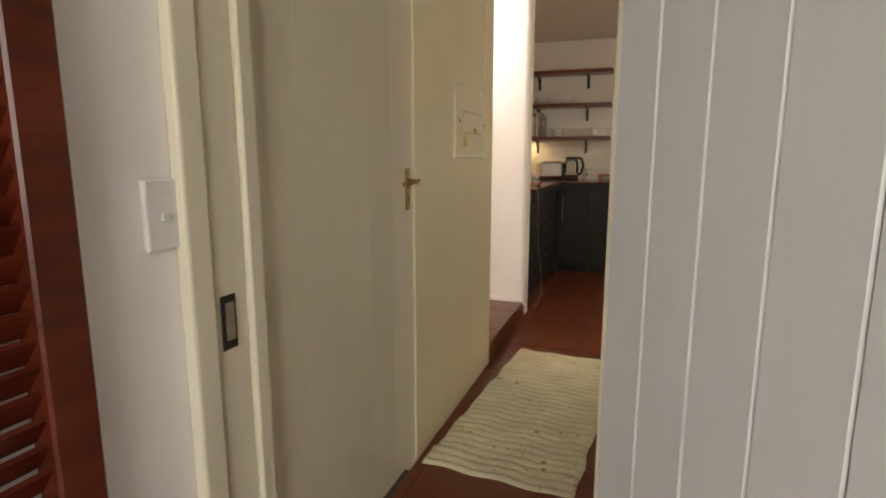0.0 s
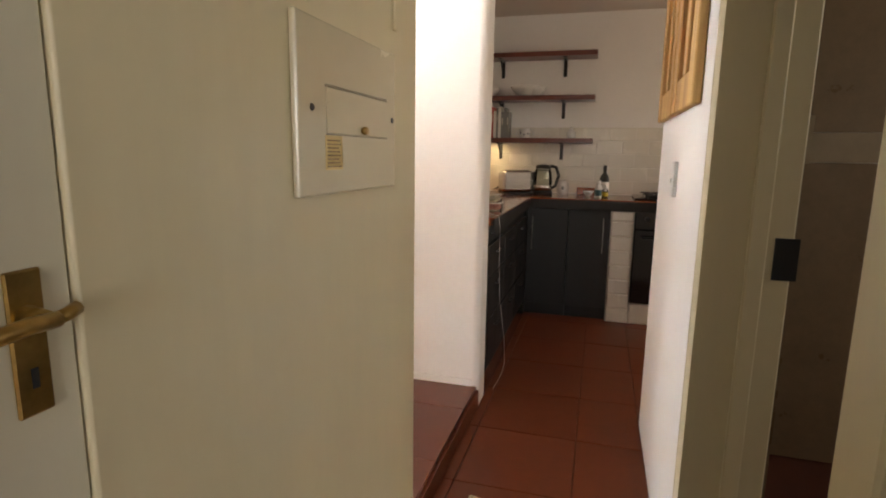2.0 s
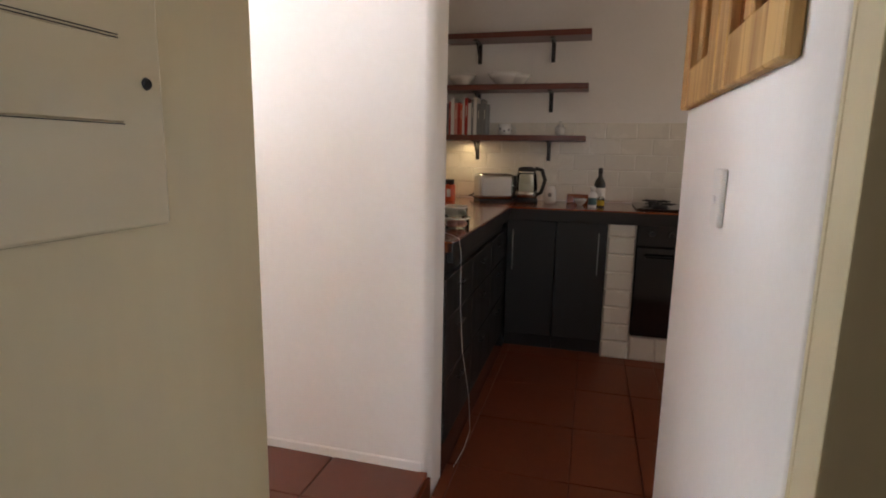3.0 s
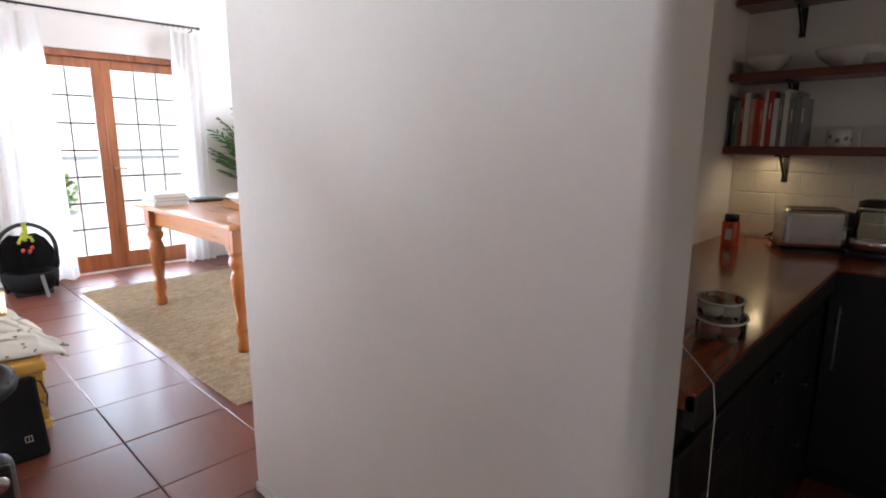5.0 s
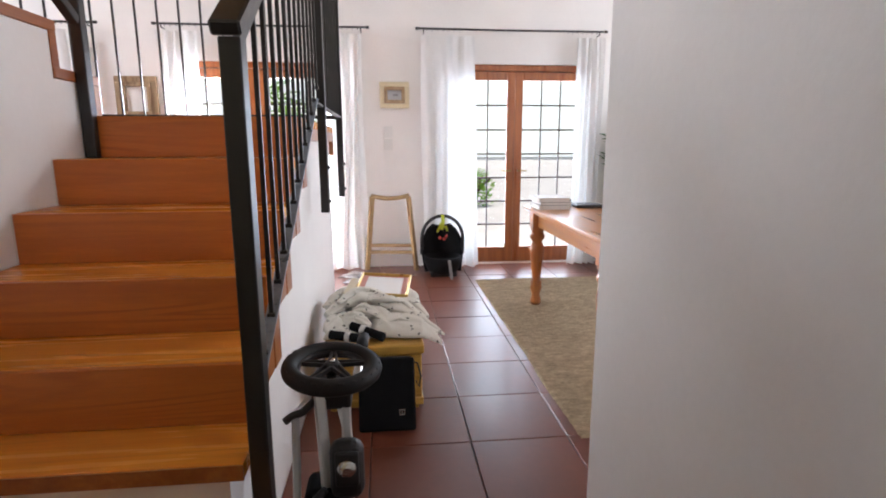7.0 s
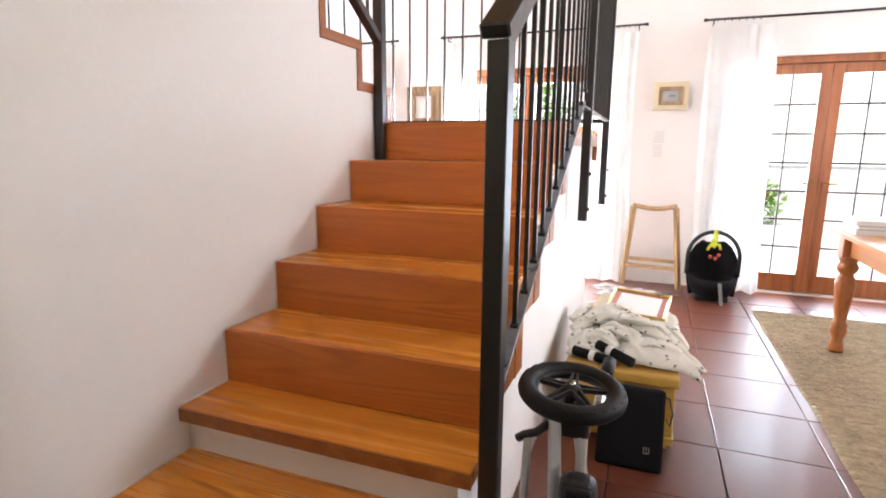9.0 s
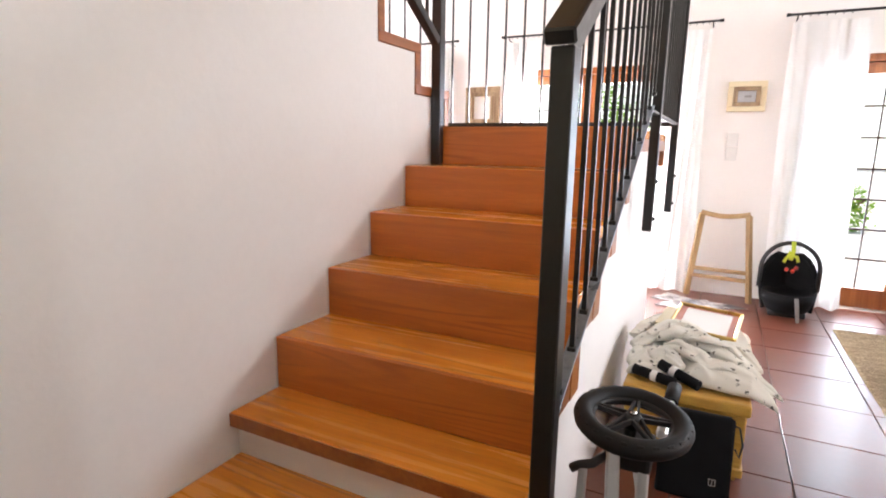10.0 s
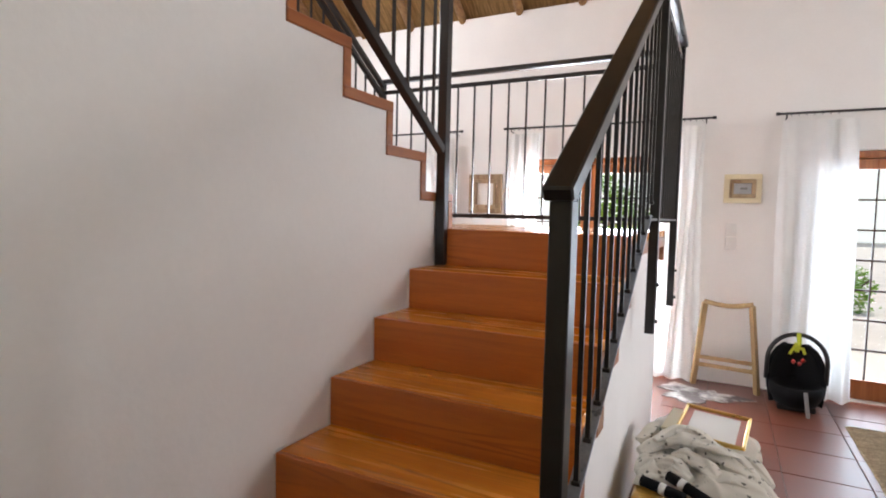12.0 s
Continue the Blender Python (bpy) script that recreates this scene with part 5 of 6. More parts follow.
for x in (2.68, 2.90):
    for y in (-0.48, -0.78):
        g = part("burner", lathe(bmesh.new(), [(0.045, 0), (0.045, 0.012), (0.03, 0.018)], 18, (x, y, ZT + 0.014)), M_BLACK, hob)
        gr = bmesh.new()
        for a in (0, 45, 90, 135):
            dx, dy = 0.085 * math.cos(radians(a)), 0.085 * math.sin(radians(a))
            bar(gr, (x - dx, y - dy, ZT + 0.036), (x + dx, y + dy, ZT + 0.036), 0.008, 0.008, 0.001)
        part("grate", gr, M_BLACK, g)
back_box = thing("tiled_surround", (XC + 0.2, -0.27, ZK), "white tiled brick pier beside the oven", "pier")
part("pier_core", boxed(XC + 0.009, XW - 0.004, -0.346, -0.185, ZK, ZT - 0.044), M_METRO, back_box)
part("base_core", boxed(XC + 0.009, XW - 0.004, -1.75, -0.347, ZK, 0.060), M_METRO, back_box)
part("far_pier", boxed(XC + 0.009, XW - 0.004, -1.75, -0.952, 0.061, ZT - 0.044), M_METRO, back_box)


def wall_shelf(z, y0=-0.018, y1=0.955):
    s = thing("wall_shelf", (2.97, (y0 + y1) / 2, z), "dark red-brown wooden shelf on black iron brackets", "shelf", "kitchen shelves")
    part("board", boxed(2.87, XW - 0.001, y0, y1, z - 0.018, z + 0.018, 0.003), M_SHELF, s)
    for y in (0.227, 0.73):
        b = bmesh.new()
        box(b, XW - 0.008, XW - 0.001, y - 0.013, y + 0.013, z - 0.15, z - 0.020)
        box(b, 2.90, XW - 0.009, y - 0.013, y + 0.013, z - 0.026, z - 0.0185)
        bar(b, (XW - 0.01, y, z - 0.13), (2.95, y, z - 0.028), 0.010, 0.012, 0.001)
        part("bracket", b, M_STEEL, s, "black iron bracket")
    return s


for z in (1.885, 1.557, 1.228):
    wall_shelf(z)


def dish(x, y, z, r, h, label, group="bowls on the shelf"):
    b = solo("bowl", lathe(bmesh.new(), [(r * 0.4, 0), (r * 0.45, 0.006), (r * 0.85, h * 0.6), (r, h), (r * 0.95, h), (r * 0.78, h * 0.6), (r * 0.3, 0.012), (0.002, 0.01)], 28, (x, y, z)), M_CERAMIC, label, "bowl", group, base=(x, y, z))
    return b


dish(2.97, 0.83, 1.576, 0.095, 0.07, "small white ceramic bowl on the shelf")
dish(2.97, 0.53, 1.576, 0.12, 0.075, "white ceramic serving bowl on the shelf")
dish(2.98, 0.45, 1.5775, 0.09, 0.062, "grey-white stacked bowl on the shelf")
rnd = random.Random(4)
y = 0.935
for k in range(15):
    w, h = rnd.uniform(0.012, 0.026), rnd.uniform(0.20, 0.255)
    mat = (M_TEAL, M_GREY, M_RED, M_PAPER, M_PINK, M_RED, M_ORANGE, M_PAPER, M_RED, M_PAPER, M_GREY, M_PAPER, M_GREY, M_GREY, M_GREY)[k]
    b = thing("book", (2.98, y - w / 2, 1.247), "upright book in a row on the kitchen shelf", "book", "books on the shelf")
    part("cover", boxed(2.90, 3.05, y - w + 0.001, y, 1.247, 1.247 + h, 0.002), mat, b)
    part("pages", boxed(2.904, 3.047, y - w + 0.003, y - 0.002, 1.247 + h - 0.003, 1.247 + h + 0.0008), M_PAPER, b)
    if k % 2 == 0:
        part("title_bar", boxed(2.8985, 2.8998, y - w * 0.62, y - w * 0.38, 1.247 + h * 0.5, 1.247 + h * 0.78), M_LINEN if mat is not M_PAPER else M_GREY, b)
    y -= w


def mug(x, y, z, r, h, label):
    m = thing("mug", (x, y, z), label, "mug")
    part("cup", lathe(bmesh.new(), [(r * 0.8, 0), (r, h * 0.15), (r, h), (r * 0.92, h), (r * 0.9, 0.012), (0.002, 0.01)], 24, (x, y, z)), M_CERAMIC, m)
    for s in (-1, 1):
        part("handle", tube(bmesh.new(), [(x, y + s * r * (1 + 0.55 * math.sin(a)), z + h * (0.5 - 0.32 * math.cos(a))) for a in np.linspace(0.1, math.pi - 0.1, 9)], 0.005, 6), M_CERAMIC, m)
    for a in (100, 140, 180, 220, 255):
        mm = Matrix.Translation((x, y, z + h * (0.45 + 0.12 * math.sin(a)))) @ pose(0, 0, 0, 0, 0, a)
        part("flower_motif", boxed(r, r + 0.0012, -0.008, 0.008, -0.008, 0.008, m=mm), M_GREY, m)


mug(2.97, 0.52, 1.247, 0.045, 0.075, "two-handled patterned white cup on the shelf")
egg = thing("egg_cup", (2.96, 0.15, 1.247), "small white lidded pot on the shelf", "pot")
part("pot", lathe(bmesh.new(), [(0.022, 0), (0.034, 0.02), (0.034, 0.05), (0.02, 0.06)], 20, (2.96, 0.15, 1.247)), M_CERAMIC, egg)
part("lid", lathe(bmesh.new(), [(0.022, 0.06), (0.018, 0.072), (0.006, 0.076), (0.010, 0.09), (0.003, 0.097)], 16, (2.96, 0.15, 1.247)), M_CERAMIC, egg)

toaster = thing("toaster", (2.83, 0.565, ZT), "brushed steel two-slot toaster with a black end", "toaster")
TM = pose(2.83, 0.565, ZT, 0, 0, 28)
part("body", boxed(-0.075, 0.075, -0.13, 0.12, 0.012, 0.185, 0.028, 4, m=TM), M_CHROME, toaster)
part("end_panel", boxed(-0.07, 0.07, -0.145, -0.129, 0.015, 0.175, 0.006, m=TM), M_BLACK, toaster)
part("lever", boxed(-0.015, 0.015, -0.165, -0.145, 0.11, 0.125, 0.003, m=TM), M_BLACK, toaster)
part("base", boxed(-0.07, 0.07, -0.135, 0.115, 0.0, 0.012, m=TM), M_BLACK, toaster)
for x in (-0.028, 0.028):
    part("slot", boxed(x - 0.011, x + 0.011, -0.10, 0.09, 0.1845, 0.1865, m=TM), M_BLACK, toaster)
KX, KY = 2.84, 0.345
kettle = thing("glass_kettle", (KX, KY, ZT), "glass kettle with steel base and black handle", "kettle")
part("base", lathe(bmesh.new(), [(0.078, 0), (0.078, 0.022), (0.072, 0.026)], 28, (KX, KY, ZT)), M_BLACK, kettle)
part("steel_band", lathe(bmesh.new(), [(0.072, 0.027), (0.074, 0.06), (0.073, 0.075)], 28, (KX, KY, ZT)), M_CHROME, kettle)
part("jug", lathe(bmesh.new(), [(0.073, 0.076), (0.075, 0.10), (0.066, 0.18), (0.058, 0.205), (0.055, 0.205), (0.062, 0.18), (0.071, 0.10), (0.069, 0.08)], 28, (KX, KY, ZT), cap=False), M_JUG, kettle)
part("lid", lathe(bmesh.new(), [(0.060, 0.206), (0.058, 0.225), (0.03, 0.235)], 24, (KX, KY, ZT)), M_BLACK, kettle)
part("spout_band", lathe(bmesh.new(), [(0.0605, 0.188), (0.0605, 0.205)], 24, (KX, KY, ZT)), M_CHROME, kettle)
part("handle", tube(bmesh.new(), [(KX, KY - 0.055, ZT + 0.225), (KX, KY - 0.10, ZT + 0.215), (KX, KY - 0.122, ZT + 0.15), (KX, KY - 0.10, ZT + 0.07), (KX, KY - 0.07, ZT + 0.05)], 0.013, 10), M_BLACK, kettle)
jar = thing("sugar_jar", (2.84, 0.185, ZT), "white ceramic jar with a small emblem", "jar")
part("pot", lathe(bmesh.new(), [(0.036, 0), (0.043, 0.02), (0.041, 0.075), (0.033, 0.095), (0.03, 0.108), (0.010, 0.117)], 24, (2.84, 0.185, ZT)), M_CERAMIC, jar)
part("emblem", boxed(2.7955, 2.798, 0.174, 0.195, ZT + 0.045, ZT + 0.07), M_GREY, jar)
tray = thing("tray", (2.93, 0.0, ZT), "small dark wooden tray against the tiles", "tray")
part("panel", boxed(2.90, 2.92, -0.08, 0.08, ZT + 0.001, ZT + 0.06, 0.004), M_TOP, tray)
dish(2.76, -0.01, ZT + 0.001, 0.042, 0.042, "small white bowl on the worktop", "bowls on the worktop")
bt = thing("wine_bottle", (2.78, -0.125, ZT), "dark green wine bottle with a white label", "bottle")
part("glass", lathe(bmesh.new(), [(0.033, 0), (0.035, 0.01), (0.035, 0.135), (0.028, 0.16), (0.013, 0.182), (0.013, 0.235)], 24, (2.78, -0.125, ZT)), M_BLACK, bt)
part("label", lathe(bmesh.new(), [(0.0355, 0.045), (0.0355, 0.115)], 24, (2.78, -0.125, ZT), cap=False), M_PAPER, bt)
part("cap", lathe(bmesh.new(), [(0.0138, 0.205), (0.0138, 0.237), (0.011, 0.239)], 16, (2.78, -0.125, ZT)), M_BLACK, bt)
for x, y, h, r, mats, lab in ((2.66, -0.085, 0.11, 0.026, (M_WHITE, M_TEAL), "small plastic bottle with a blue label"), (2.69, -0.135, 0.075, 0.022, (M_JUG, M_YELLOW), "small clear jar with a yellow label")):
    s = thing("small_bottle", (x, y, ZT), lab, "bottle", "small bottles by the hob")
    part("body", lathe(bmesh.new(), [(r * 0.9, 0), (r, 0.006), (r, h * 0.75), (r * 0.55, h * 0.86), (r * 0.5, h)], 20, (x, y, ZT)), mats[0], s)
    part("label", lathe(bmesh.new(), [(r + 0.0005, h * 0.15), (r + 0.0005, h * 0.55)], 20, (x, y, ZT), cap=False), mats[1], s)
    part("cap", lathe(bmesh.new(), [(r * 0.56, h * 0.9), (r * 0.56, h + 0.02)], 14, (x, y, ZT)), M_WHITE, s)
can = thing("tin_can", (2.72, 0.84, ZT), "orange-red labelled tin with a black lid", "tin")
part("body", lathe(bmesh.new(), [(0.036, 0), (0.037, 0.004), (0.037, 0.105), (0.034, 0.11)], 24, (2.72, 0.84, ZT)), M_ORANGE, can)
part("label", boxed(2.681, 2.6825, 0.825, 0.85, ZT + 0.03, ZT + 0.08), M_PAPER, can)
part("lid", lathe(bmesh.new(), [(0.03, 0.11), (0.03, 0.14), (0.026, 0.143)], 20, (2.72, 0.84, ZT)), M_BLACK, can)
moka = thing("moka_pot", (2.90, -0.78, ZT), "aluminium stovetop coffee pot on the hob", "coffee pot")
part("boiler", lathe(bmesh.new(), [(0.05, 0.042), (0.038, 0.105), (0.036, 0.11)], 8, (2.90, -0.78, ZT)), M_CHROME, moka)
part("jug", lathe(bmesh.new(), [(0.036, 0.111), (0.05, 0.19), (0.02, 0.20), (0.006, 0.215)], 8, (2.90, -0.78, ZT)), M_CHROME, moka)
part("handle", tube(bmesh.new(), [(2.90, -0.83, ZT + 0.18), (2.90, -0.87, ZT + 0.17), (2.90, -0.87, ZT + 0.11)], 0.008, 8), M_BLACK, moka)
bread = thing("food_container", (1.44, 0.475, ZT), "pair of stacked clear food tubs with pale wrapped food", "container")
for k, (w, d, z) in enumerate(((0.075, 0.055, 0.0), (0.068, 0.05, 0.047))):
    rim_z = ZT + z + 0.044
    turn = pose(1.44 - 0.006 * k, 0.475 + 0.004 * k, 0, 0, 0, 12 + 9 * k)
    tub = bmesh.new()
    prism(tub, [(w * (1 - 0.12 * (abs(i % 8 - 4) == 0)) * math.cos(i * math.pi / 12), d * math.sin(i * math.pi / 12)) for i in range(24)], "z", ZT + z + 0.001, rim_z)
    bmesh.ops.transform(tub, matrix=turn, verts=tub.verts)
    tub_ob = part("tub", tub, M_JUG, bread)
    part("rim", tube(bmesh.new(), [turn @ Vector((w * 1.03 * math.cos(q), d * 1.04 * math.sin(q), rim_z)) for q in np.linspace(0, 2 * math.pi, 25)[:-1]], 0.003, 6, closed=True), M_CERAMIC, tub_ob)
    for i, (fx, fy, a) in enumerate(((-0.5, 0.3, 20), (0.05, -0.4, 75), (0.5, 0.2, 130), (-0.4, -0.35, 160), (0.25, 0.45, 40))):
        part("roll", lathe(bmesh.new(), [(0.003, -0.026), (0.012, -0.022), (0.016, -0.006), (0.017, 0.006), (0.012, 0.02), (0.003, 0.026)], 14,
                           m=turn @ pose(w * fx, d * fy, ZT + z + 0.022, 90, 0, a)), M_PINK if (i + k) % 3 == 0 else M_LINEN, tub_ob)
cable = tube(bmesh.new(), [(1.30, 0.52, ZT + 0.005), (1.18, 0.43, ZT + 0.006), (1.12, 0.386, ZT + 0.004), (1.11, 0.375, ZT - 0.05), (1.12, 0.375, 0.55), (1.15, 0.37, 0.36), (1.20, 0.35, 0.15), (1.215, 0.345, 0.0), (1.16, 0.36, -0.06), (1.08, 0.38, ZK + 0.005)], 0.0012, 6)
solo("power_cable", cable, M_WHITE, "thin white cable hanging from the worktop to the floor", "cable", base=(1.12, 0.38, ZK))
cord = tube(bmesh.new(), [(2.80, 0.66, ZT + 0.006), (2.86, 0.72, ZT + 0.03), (2.94, 0.70, ZT + 0.05), (2.98, 0.76, ZT + 0.02), (3.03, 0.72, ZT + 0.05), (3.075, 0.74, ZT + 0.12)], 0.004, 6)
solo("appliance_cord", cord, M_BLACK, "black appliance cord coiled behind the toaster", "cable", base=(2.9, 0.7, ZT))

# ---- corridor ----
M_PALE = material("pale_cream_enamel", (0.73, 0.68, 0.53), 0.32, spread=0.03, scale=2.0, grain=14, bump=0.05, stretch=(3, 3, 0.4), distance=0.003)
door = thing("cupboard_door", (-1.55, 0.43, ZK), "closed cream painted plank door with a brass lever handle", "door")
w5 = (1.965 - 1.142) / 5
for k in range(5):
    a = -1.965 + k * w5
    part("plank", boxed(a + 0.0002, a + w5 - 0.0002, 0.424, 0.462, ZK + 0.01, 1.926, 0.0006), M_PALE, door)
hp = part("handle_plate", boxed(-1.207, -1.172, 0.4185, 0.4238, 0.858, 1.0, 0.002), M_BRASS, door, "worn brass handle plate")
part("rose", lathe(bmesh.new(), [(0.012, 0), (0.010, 0.016), (0.008, 0.032)], 14, m=Matrix.Translation((-1.19, 0.419, 0.955)) @ pose(0, 0, 0, 90, 0, 0)), M_BRASS, hp)
part("lever", tube(bmesh.new(), [(-1.185, 0.388, 0.955), (-1.215, 0.385, 0.957), (-1.25, 0.387, 0.953), (-1.285, 0.391, 0.949)], 0.008, 10), M_BRASS, hp)
part("lever_tail", tube(bmesh.new(), [(-1.19, 0.389, 0.955), (-1.175, 0.388, 0.957), (-1.162, 0.391, 0.960)], 0.007, 8), M_BRASS, hp)
part("keyhole", boxed(-1.193, -1.186, 0.4175, 0.4184, 0.885, 0.905), M_BLACK, hp)

frame_l = thing("door_frame", (-2.08, 0.40, ZK), "cream painted wooden door frame with a steel strike plate", "door frame")
part("casing", boxed(-2.195, -2.138, 0.388, 0.4155, ZK, 1.99, 0.006, 2), M_PALE, frame_l)
part("jamb", boxed(-2.137, -2.045, 0.398, 0.4155, ZK, 1.99, 0.003), M_PALE, frame_l)
part("stop", boxed(-2.044, -2.002, 0.386, 0.4155, ZK, 1.99, 0.004), M_PALE, frame_l)
part("cover_strip", boxed(-2.001, -1.966, 0.402, 0.4155, ZK, 1.96, 0.004), M_PALE, frame_l)
part("strike_plate", boxed(-2.121, -2.081, 0.3955, 0.3978, 0.676, 0.782, 0.001), M_STEEL, frame_l, "dark steel strike plate")
part("latch_box", boxed(-2.111, -2.087, 0.3945, 0.3953, 0.694, 0.768), M_CHROME, frame_l, "bright steel latch box")
part("right_jamb", boxed(-2.18, -2.05, -0.329, -0.285, ZK, 1.99, 0.004), M_PALE, frame_l)
part("head", boxed(-2.178, -2.05, -0.284, 0.397, 1.95, 2.0, 0.004), M_PALE, frame_l)
wall("wall_over_bedroom_door", "y", -2.17, -2.06, -0.33, 0.4155, 2.001, 2.219)

leaf = thing("bedroom_door", (-2.2, -0.285, ZK), "white painted plank bedroom door standing open", "door")
LM = pose(-2.20, -0.290, 0, 0, 0, 210)
for k in range(9):
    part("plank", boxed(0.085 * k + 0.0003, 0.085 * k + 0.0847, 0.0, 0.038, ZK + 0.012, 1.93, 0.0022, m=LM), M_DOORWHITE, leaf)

ward = thing("wardrobe", (-2.75, 0.38, ZK), "dark red-brown louvred wardrobe door", "wardrobe")
part("stile", boxed(-2.455, -2.389, 0.372, 0.4155, ZK, 2.0, 0.004), M_LOUVRE, ward)
part("stile", boxed(-3.1, -3.03, 0.372, 0.4155, ZK, 2.0, 0.004), M_LOUVRE, ward)
part("rail", boxed(-3.03, -2.4555, 0.374, 0.4155, ZK, ZK + 0.12, 0.003), M_LOUVRE, ward)
part("rail", boxed(-3.03, -2.4555, 0.374, 0.4155, 1.9, 2.0, 0.003), M_LOUVRE, ward)
for k in range(52):
    z = 0.05 + k * 0.0355
    part("slat", boxed(-3.03, -2.4555, -0.004, 0.004, -0.021, 0.021, m=pose(0, 0.395, z, 35, 0, 0)), M_LOUVRE, ward)


def switch_plate(m, label):
    """A plate 70 mm wide and 115 mm high in its own x, z; faces -y."""
    s = thing("light_switch", m.translation, label, "light switch")
    part("plate", boxed(-0.036, 0.036, -0.012, 0.0, -0.058, 0.058, 0.004, 2, m=m), M_WHITE, s)
    part("upper_panel", boxed(-0.033, 0.033, -0.0135, -0.0122, 0.032, 0.055, 0.0005, m=m), M_WHITE, s)
    part("rocker", boxed(-0.009, 0.009, -0.017, -0.0122, -0.012, 0.004, 0.002, m=m), M_WHITE, s)


switch_plate(pose(-2.222, 0.4155, 0.945), "white light switch with a small rocker on the wall")
switch_plate(pose(0.40, -0.3295, 1.04, 0, 0, 180), "white light switch on the corridor wall")

M_BOARD = material("glossy_cream_metal", (0.69, 0.61, 0.43), 0.26, spread=0.02, scale=2, grain=30, bump=0.01, coat=0.3)
M_STICKER = material("yellowed_paper", (0.72, 0.55, 0.25), 0.7, spread=0.06, scale=20, grain=90, bump=0.02)
db = thing("distribution_board", (-0.5, 0.414, 1.03), "cream metal electrical distribution board with a hinged flap", "electrical box")
part("cover", boxed(-0.730, -0.279, 0.402, 0.4155, 1.032, 1.342, 0.004, 2), M_BOARD, db)
fl = part("flap", boxed(-0.632, -0.338, 0.3985, 0.4018, 1.145, 1.228, 0.0015), M_BOARD, db)
part("knob", lathe(bmesh.new(), [(0.006, 0), (0.009, 0.006), (0.007, 0.012)], 12, m=Matrix.Translation((-0.480, 0.3985, 1.156)) @ pose(0, 0, 0, 90, 0, 0)), M_BRASS, fl)
for z in (1.1435, 1.2295, 1.2325):
    part("slit", boxed(-0.634, -0.336, 0.4008, 0.4019, z - 0.0005, z + 0.0005), M_BLACK, db)
for x in (-0.682, -0.302):
    part("screw", lathe(bmesh.new(), [(0.007, 0), (0.005, 0.003)], 12, m=Matrix.Translation((x, 0.402, 1.188)) @ pose(0, 0, 0, 90, 0, 0)), M_BLACK, db)
stk = part("sticker", boxed(-0.636, -0.568, 0.4008, 0.4019, 1.078, 1.142), M_STICKER, db, "yellowed paper sticker with lines of print")
for k in range(8):
    part("print_line", boxed(-0.630, -0.575 - 0.005 * (k % 3), 0.4000, 0.4007, 1.083 + k * 0.0069, 1.0857 + k * 0.0069), M_RUSTIC, stk)
solo("conduit", boxed(-0.268, -0.248, 0.406, 0.4155, 1.40, 2.22, 0.003), M_CREAM, "thin cream painted cable trunking on the wall", "trunking", base=(-0.258, 0.41, 1.4))

mat_bm, nx, ny = bmesh.new(), 150, 60
grid = []
for i in range(nx + 1):
    row = []
    for j in range(ny + 1):
        u, v = i / nx, j / ny
        x = -1.16 + 1.325 * u - 0.045 * (1 - v) + 0.006 * math.sin(17 * v + 3 * u)
        yy = -0.27 + 0.563 * v + 0.098 * (1 - u) + 0.006 * math.sin(31 * u) * math.sin(7 * u) + random.gauss(0, 0.0015)
        e = min(i, nx - i, j, ny - j)
        row.append(mat_bm.verts.new((x, yy, ZK + (0.003 if e == 0 else 0.012 + 0.0055 * (i % 2) * (0.7 + 0.6 * noise.noise(Vector((i * 1.7, yy * 9, 0)))) + 0.005 * noise.noise(Vector((x * 9, yy * 9, 0))) + 0.0035 * math.sin(2 * math.pi * u * 29)))))
    grid.append(row)
for i in range(nx):
    for j in range(ny):
        mat_bm.faces.new((grid[i][j], grid[i + 1][j], grid[i + 1][j + 1], grid[i][j + 1])).smooth = True
solo("rag_rug", mat_bm, M_RAG, "cream woven rag rug on the red corridor floor", "rug")

# reclaimed window shutters as a wall picture
sh = thing("wooden_shutter", (0.45, -0.33, 1.25), "pair of reclaimed wooden frames hung on the corridor wall", "wall decoration")
for x0, x1, z0, z1 in ((0.03, 0.46, 1.25, 1.87), (0.475, 0.90, 1.25, 1.80)):
    y0, y1 = -0.329, -0.303
    # the darkness inside each opening is painted by a dark backing panel
    pn = part("panel", boxed(x0 + 0.075, x1 - 0.075, y0, y0 + 0.006, z0 + 0.075, z1 - 0.075), M_TOP, sh, "dark panel filling in for a recessed opening")
    part("stile", boxed(x0, x0 + 0.085, y0, y1, z0, z1, 0.004), M_SHUTTER, sh)
    part("stile", boxed(x1 - 0.085, x1, y0, y1, z0, z1, 0.004), M_SHUTTER, sh)
    for a, b in ((z0, z0 + 0.10), (z1 - 0.10, z1)):
        part("rail", boxed(x0 + 0.0855, x1 - 0.0855, y0, y1 - 0.002, a, b, 0.004), M_SHUTTER, sh)
    part("middle_rail", boxed((x0 + x1) / 2 - 0.03, (x0 + x1) / 2 + 0.03, y0 + 0.007, y1 - 0.004, z0 + 0.1005, z1 - 0.1005, 0.003), M_SHUTTER, sh)

# bathroom doorway
fb = thing("door_frame", (-0.1, -0.34, ZK), "cream painted frame of the dark bathroom doorway", "door frame")
part("far_casing", boxed(-0.195, -0.125, -0.3295, -0.326, ZK, 1.98, 0.004), M_CREAM, fb)
part("far_jamb", boxed(-0.140, -0.1005, -0.529, -0.330, ZK, 1.93, 0.004), M_CREAM, fb)
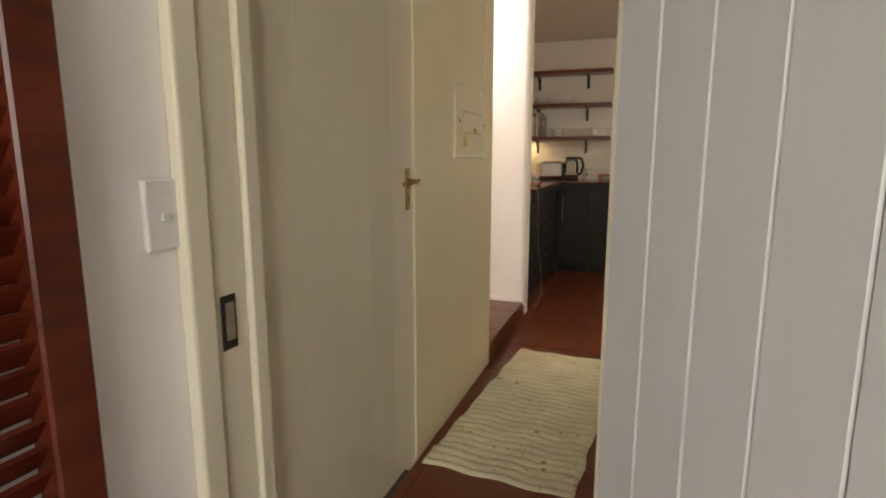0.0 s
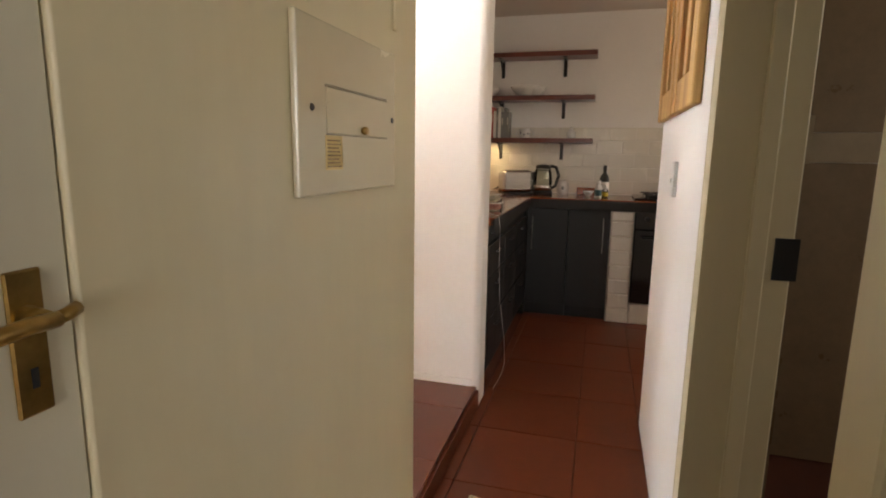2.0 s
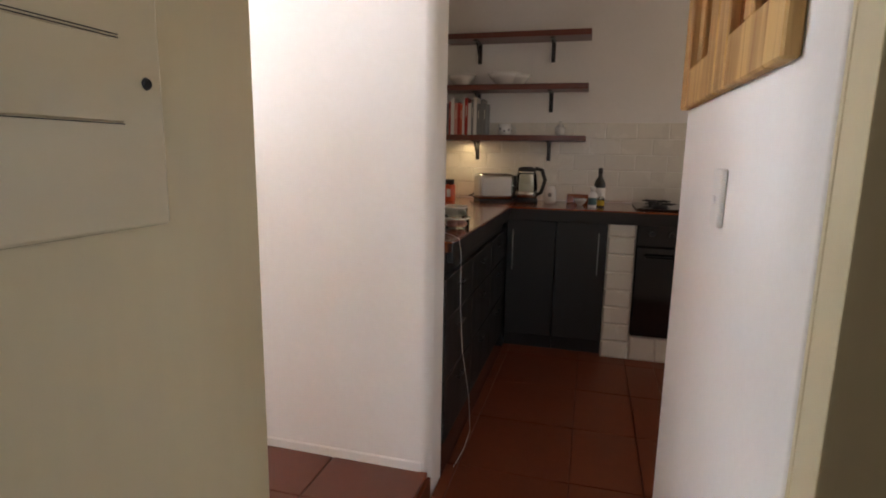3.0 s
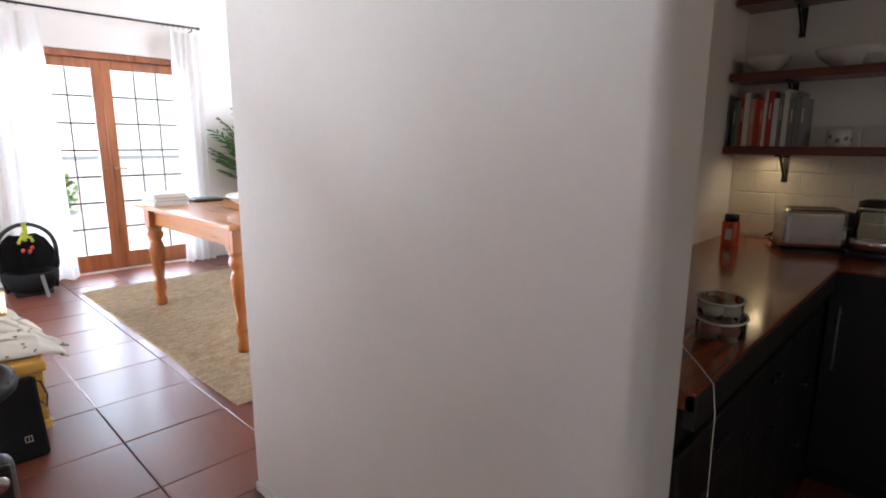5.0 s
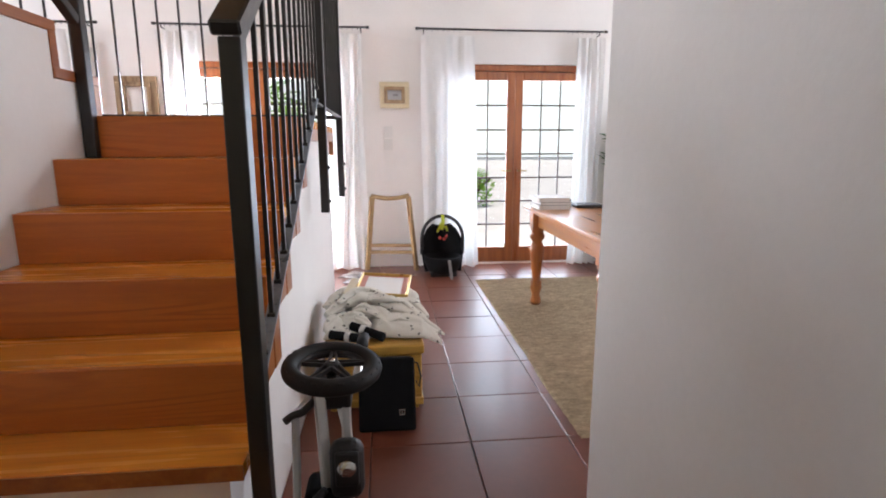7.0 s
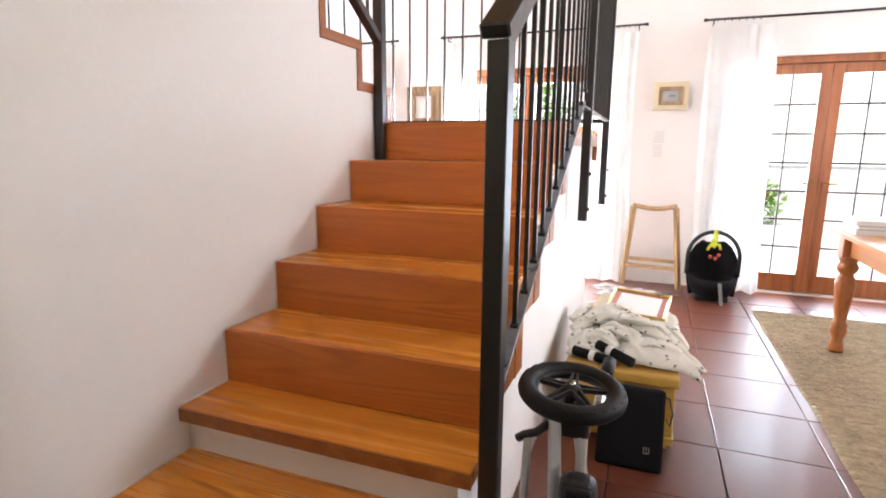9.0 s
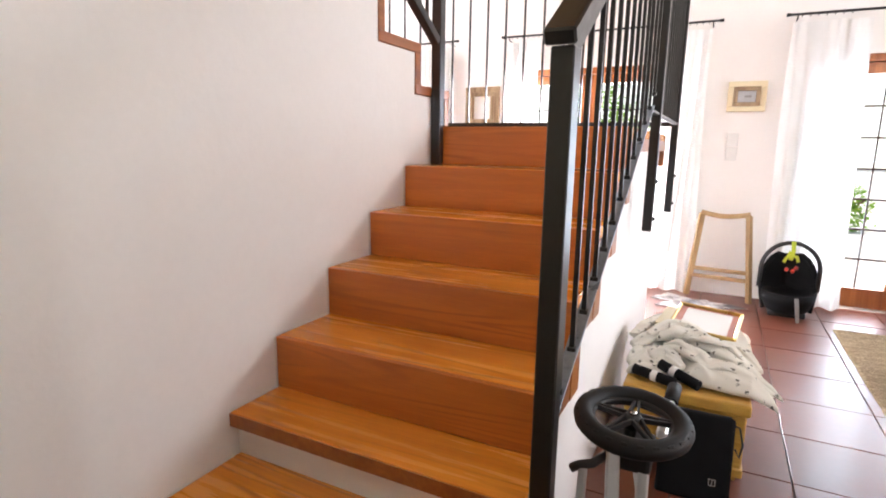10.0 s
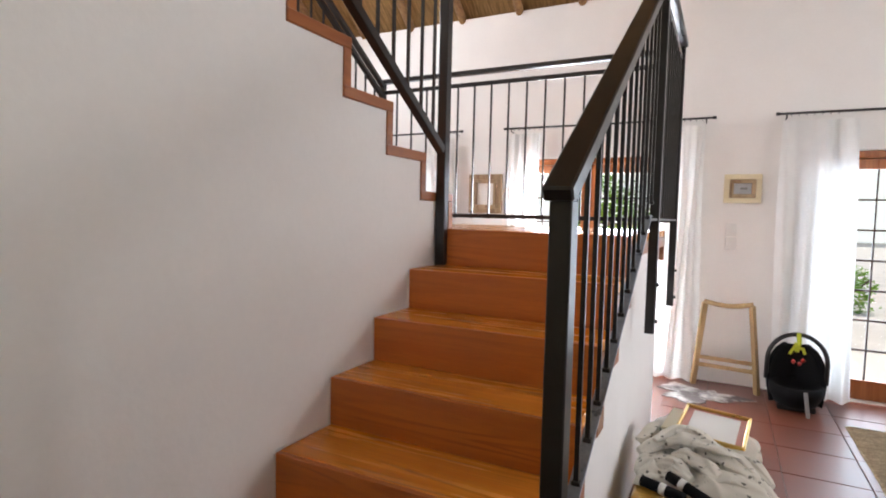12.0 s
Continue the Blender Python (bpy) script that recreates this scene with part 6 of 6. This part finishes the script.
part("far_stop", boxed(-0.156, -0.1405, -0.47, -0.43, ZK, 1.93, 0.003), M_CREAM, fb)
part("near_casing", boxed(-1.08, -1.0, -0.3295, -0.312, ZK, 1.98, 0.004), M_CREAM, fb)
part("near_jamb", boxed(-1.0195, -0.99, -0.529, -0.330, ZK, 1.93, 0.004), M_CREAM, fb)
part("head_casing", boxed(-0.999, -0.196, -0.3295, -0.312, 1.90, 1.98, 0.004), M_CREAM, fb)
part("strike_plate", boxed(-0.144, -0.1405, -0.540, -0.488, 0.83, 0.93, 0.001), M_STEEL, fb, "dark steel strike plate")
M_BAND = material("beige_border_tile", (0.36, 0.27, 0.17), 0.3, spread=0.12, scale=6, grain=40, bump=0.04, coat=0.3)
M_BATH = material("taupe_wall_tile", (0.24, 0.16, 0.09), 0.3, spread=0.12, scale=5, grain=40, bump=0.04, coat=0.3)
for x0, x1, y0, y1 in ((0.812, 0.829, -2.59, -0.55), (-0.095, 0.806, -0.548, -0.5305)):
    slab("wall_tiling", x0, x1, y0, y1, ZK, 1.10, M_BATH)
    slab("wall_tiling", x0, x1, y0 - 0.004, y1, 1.101, 1.21, M_BAND)
    slab("wall_tiling", x0, x1, y0, y1, 1.211, 2.21, M_BATH)

# ---- garden ----
OFFSET.y = 0.0


def leafy(bm, centre, radii, n, size, rnd):
    """Many small leaves, thickest near an uneven surface."""
    for _ in range(n):
        d = Vector((rnd.gauss(0, 1), rnd.gauss(0, 1), rnd.gauss(0, 1))).normalized()
        lump = 0.72 + 0.45 * noise.noise(d * 2.3 + Vector(centre))
        r = lump * rnd.uniform(0.55, 1.0) ** 0.5
        p = Vector(centre) + Vector((d.x * radii[0], d.y * radii[1], d.z * radii[2])) * r
        if p.z < -0.12:
            continue
        a = Vector((rnd.gauss(0, 1), rnd.gauss(0, 1), rnd.gauss(0, 0.6))).normalized() * size * rnd.uniform(0.6, 1.3)
        b = a.cross(d).normalized() * size * 0.4
        bm.faces.new([bm.verts.new(v) for v in (p - a, p + b, p + a, p - b)])
    return bm


rnd = random.Random(9)
for x, y, z, r, h, n in ((1.15, 10.4, 0.25, 0.55, 0.5, 900), (2.2, 12.2, 0.3, 0.6, 0.6, 800), (-1.25, 8.3, 1.1, 0.8, 1.4, 3200), (-0.4, 9.4, 1.2, 0.7, 1.2, 2000), (-3.6, 9.4, 0.6, 1.2, 1.1, 1500)):
    s = thing("garden_shrub", (x, y, -0.16), "sunlit green garden shrub outside the glazed doors", "shrub", "garden shrubs")
    stems = bmesh.new()
    for k in range(5):
        tube(stems, [(x, y, -0.16), (x + rnd.uniform(-0.2, 0.2) * r, y + rnd.uniform(-0.2, 0.2) * r, z * 0.5), (x + rnd.uniform(-0.6, 0.6) * r, y + rnd.uniform(-0.5, 0.5) * r, z + 0.4 * h)], 0.018, 6)
    part("stem", stems, M_BARK, s)
    part("crown", leafy(bmesh.new(), (x, y, z), (r, r * 0.8, h), n, 0.055, rnd), M_GARDEN, s)


# ---- wall tiles, last ----
def brick_tile(w, h, t, c):
    """A bevelled wall tile lying in y and z, facing -x."""
    vs = [(0, sy * w / 2, sz * h / 2) for sy, sz in ((-1, -1), (1, -1), (1, 1), (-1, 1))] + [(-t, sy * (w / 2 - c), sz * (h / 2 - c)) for sy, sz in ((-1, -1), (1, -1), (1, 1), (-1, 1))]
    fs = [(4, 7, 6, 5)] + [(i, 4 + i, 4 + (i + 1) % 4, (i + 1) % 4) for i in range(4)]
    me = bpy.data.meshes.new("tile")
    me.from_pydata(vs, [], fs)
    me.materials.append(M_METRO)
    return me


splash = tagged(new("wall_tiling"), "white bevelled brick tiles behind the worktop", kind="structure")
splash.location = (0, -0.07, 0)
TW, TH = 0.20, 0.104
meshes = {}
for r in range(5):
    z0 = ZT + 0.006 + r * (TH + 0.0016)
    y = 0.962 - (0.0 if r % 2 else TW / 2)
    edges = [0.962]
    while y > -1.7:
        if y < edges[-1] - 0.01:
            edges.append(y)
        y -= TW + 0.0016
    for a, b in zip(edges, edges[1:]):
        w = round(a - b - 0.0016, 4)
        if w not in meshes:
            meshes[w] = brick_tile(w, TH, 0.003, 0.0045)
        ob = new("tile", meshes[w])
        ob.parent = splash
        ob.location = (XW - 0.0008, (a + b) / 2, z0 + TH / 2)
for pier_y0, pier_y1, z0, z1 in ((-0.345, -0.187, ZK + 0.002, ZT - 0.046), (-0.947, -0.349, ZK + 0.002, 0.058)):
    w_all = pier_y1 - pier_y0
    n = max(1, round(w_all / 0.155))
    rows = round((z1 - z0) / 0.106)
    me = brick_tile(w_all / n - 0.003, (z1 - z0) / rows - 0.003, 0.008, 0.008)
    for i in range(n):
        for r in range(rows):
            ob = new("tile", me)
            ob.parent = back_box
            ob.location = Vector((XC + 0.0085, pier_y0 + (i + 0.5) * w_all / n, z0 + (r + 0.5) * (z1 - z0) / rows)) + Vector((0, -0.07, 0)) - back_box.location
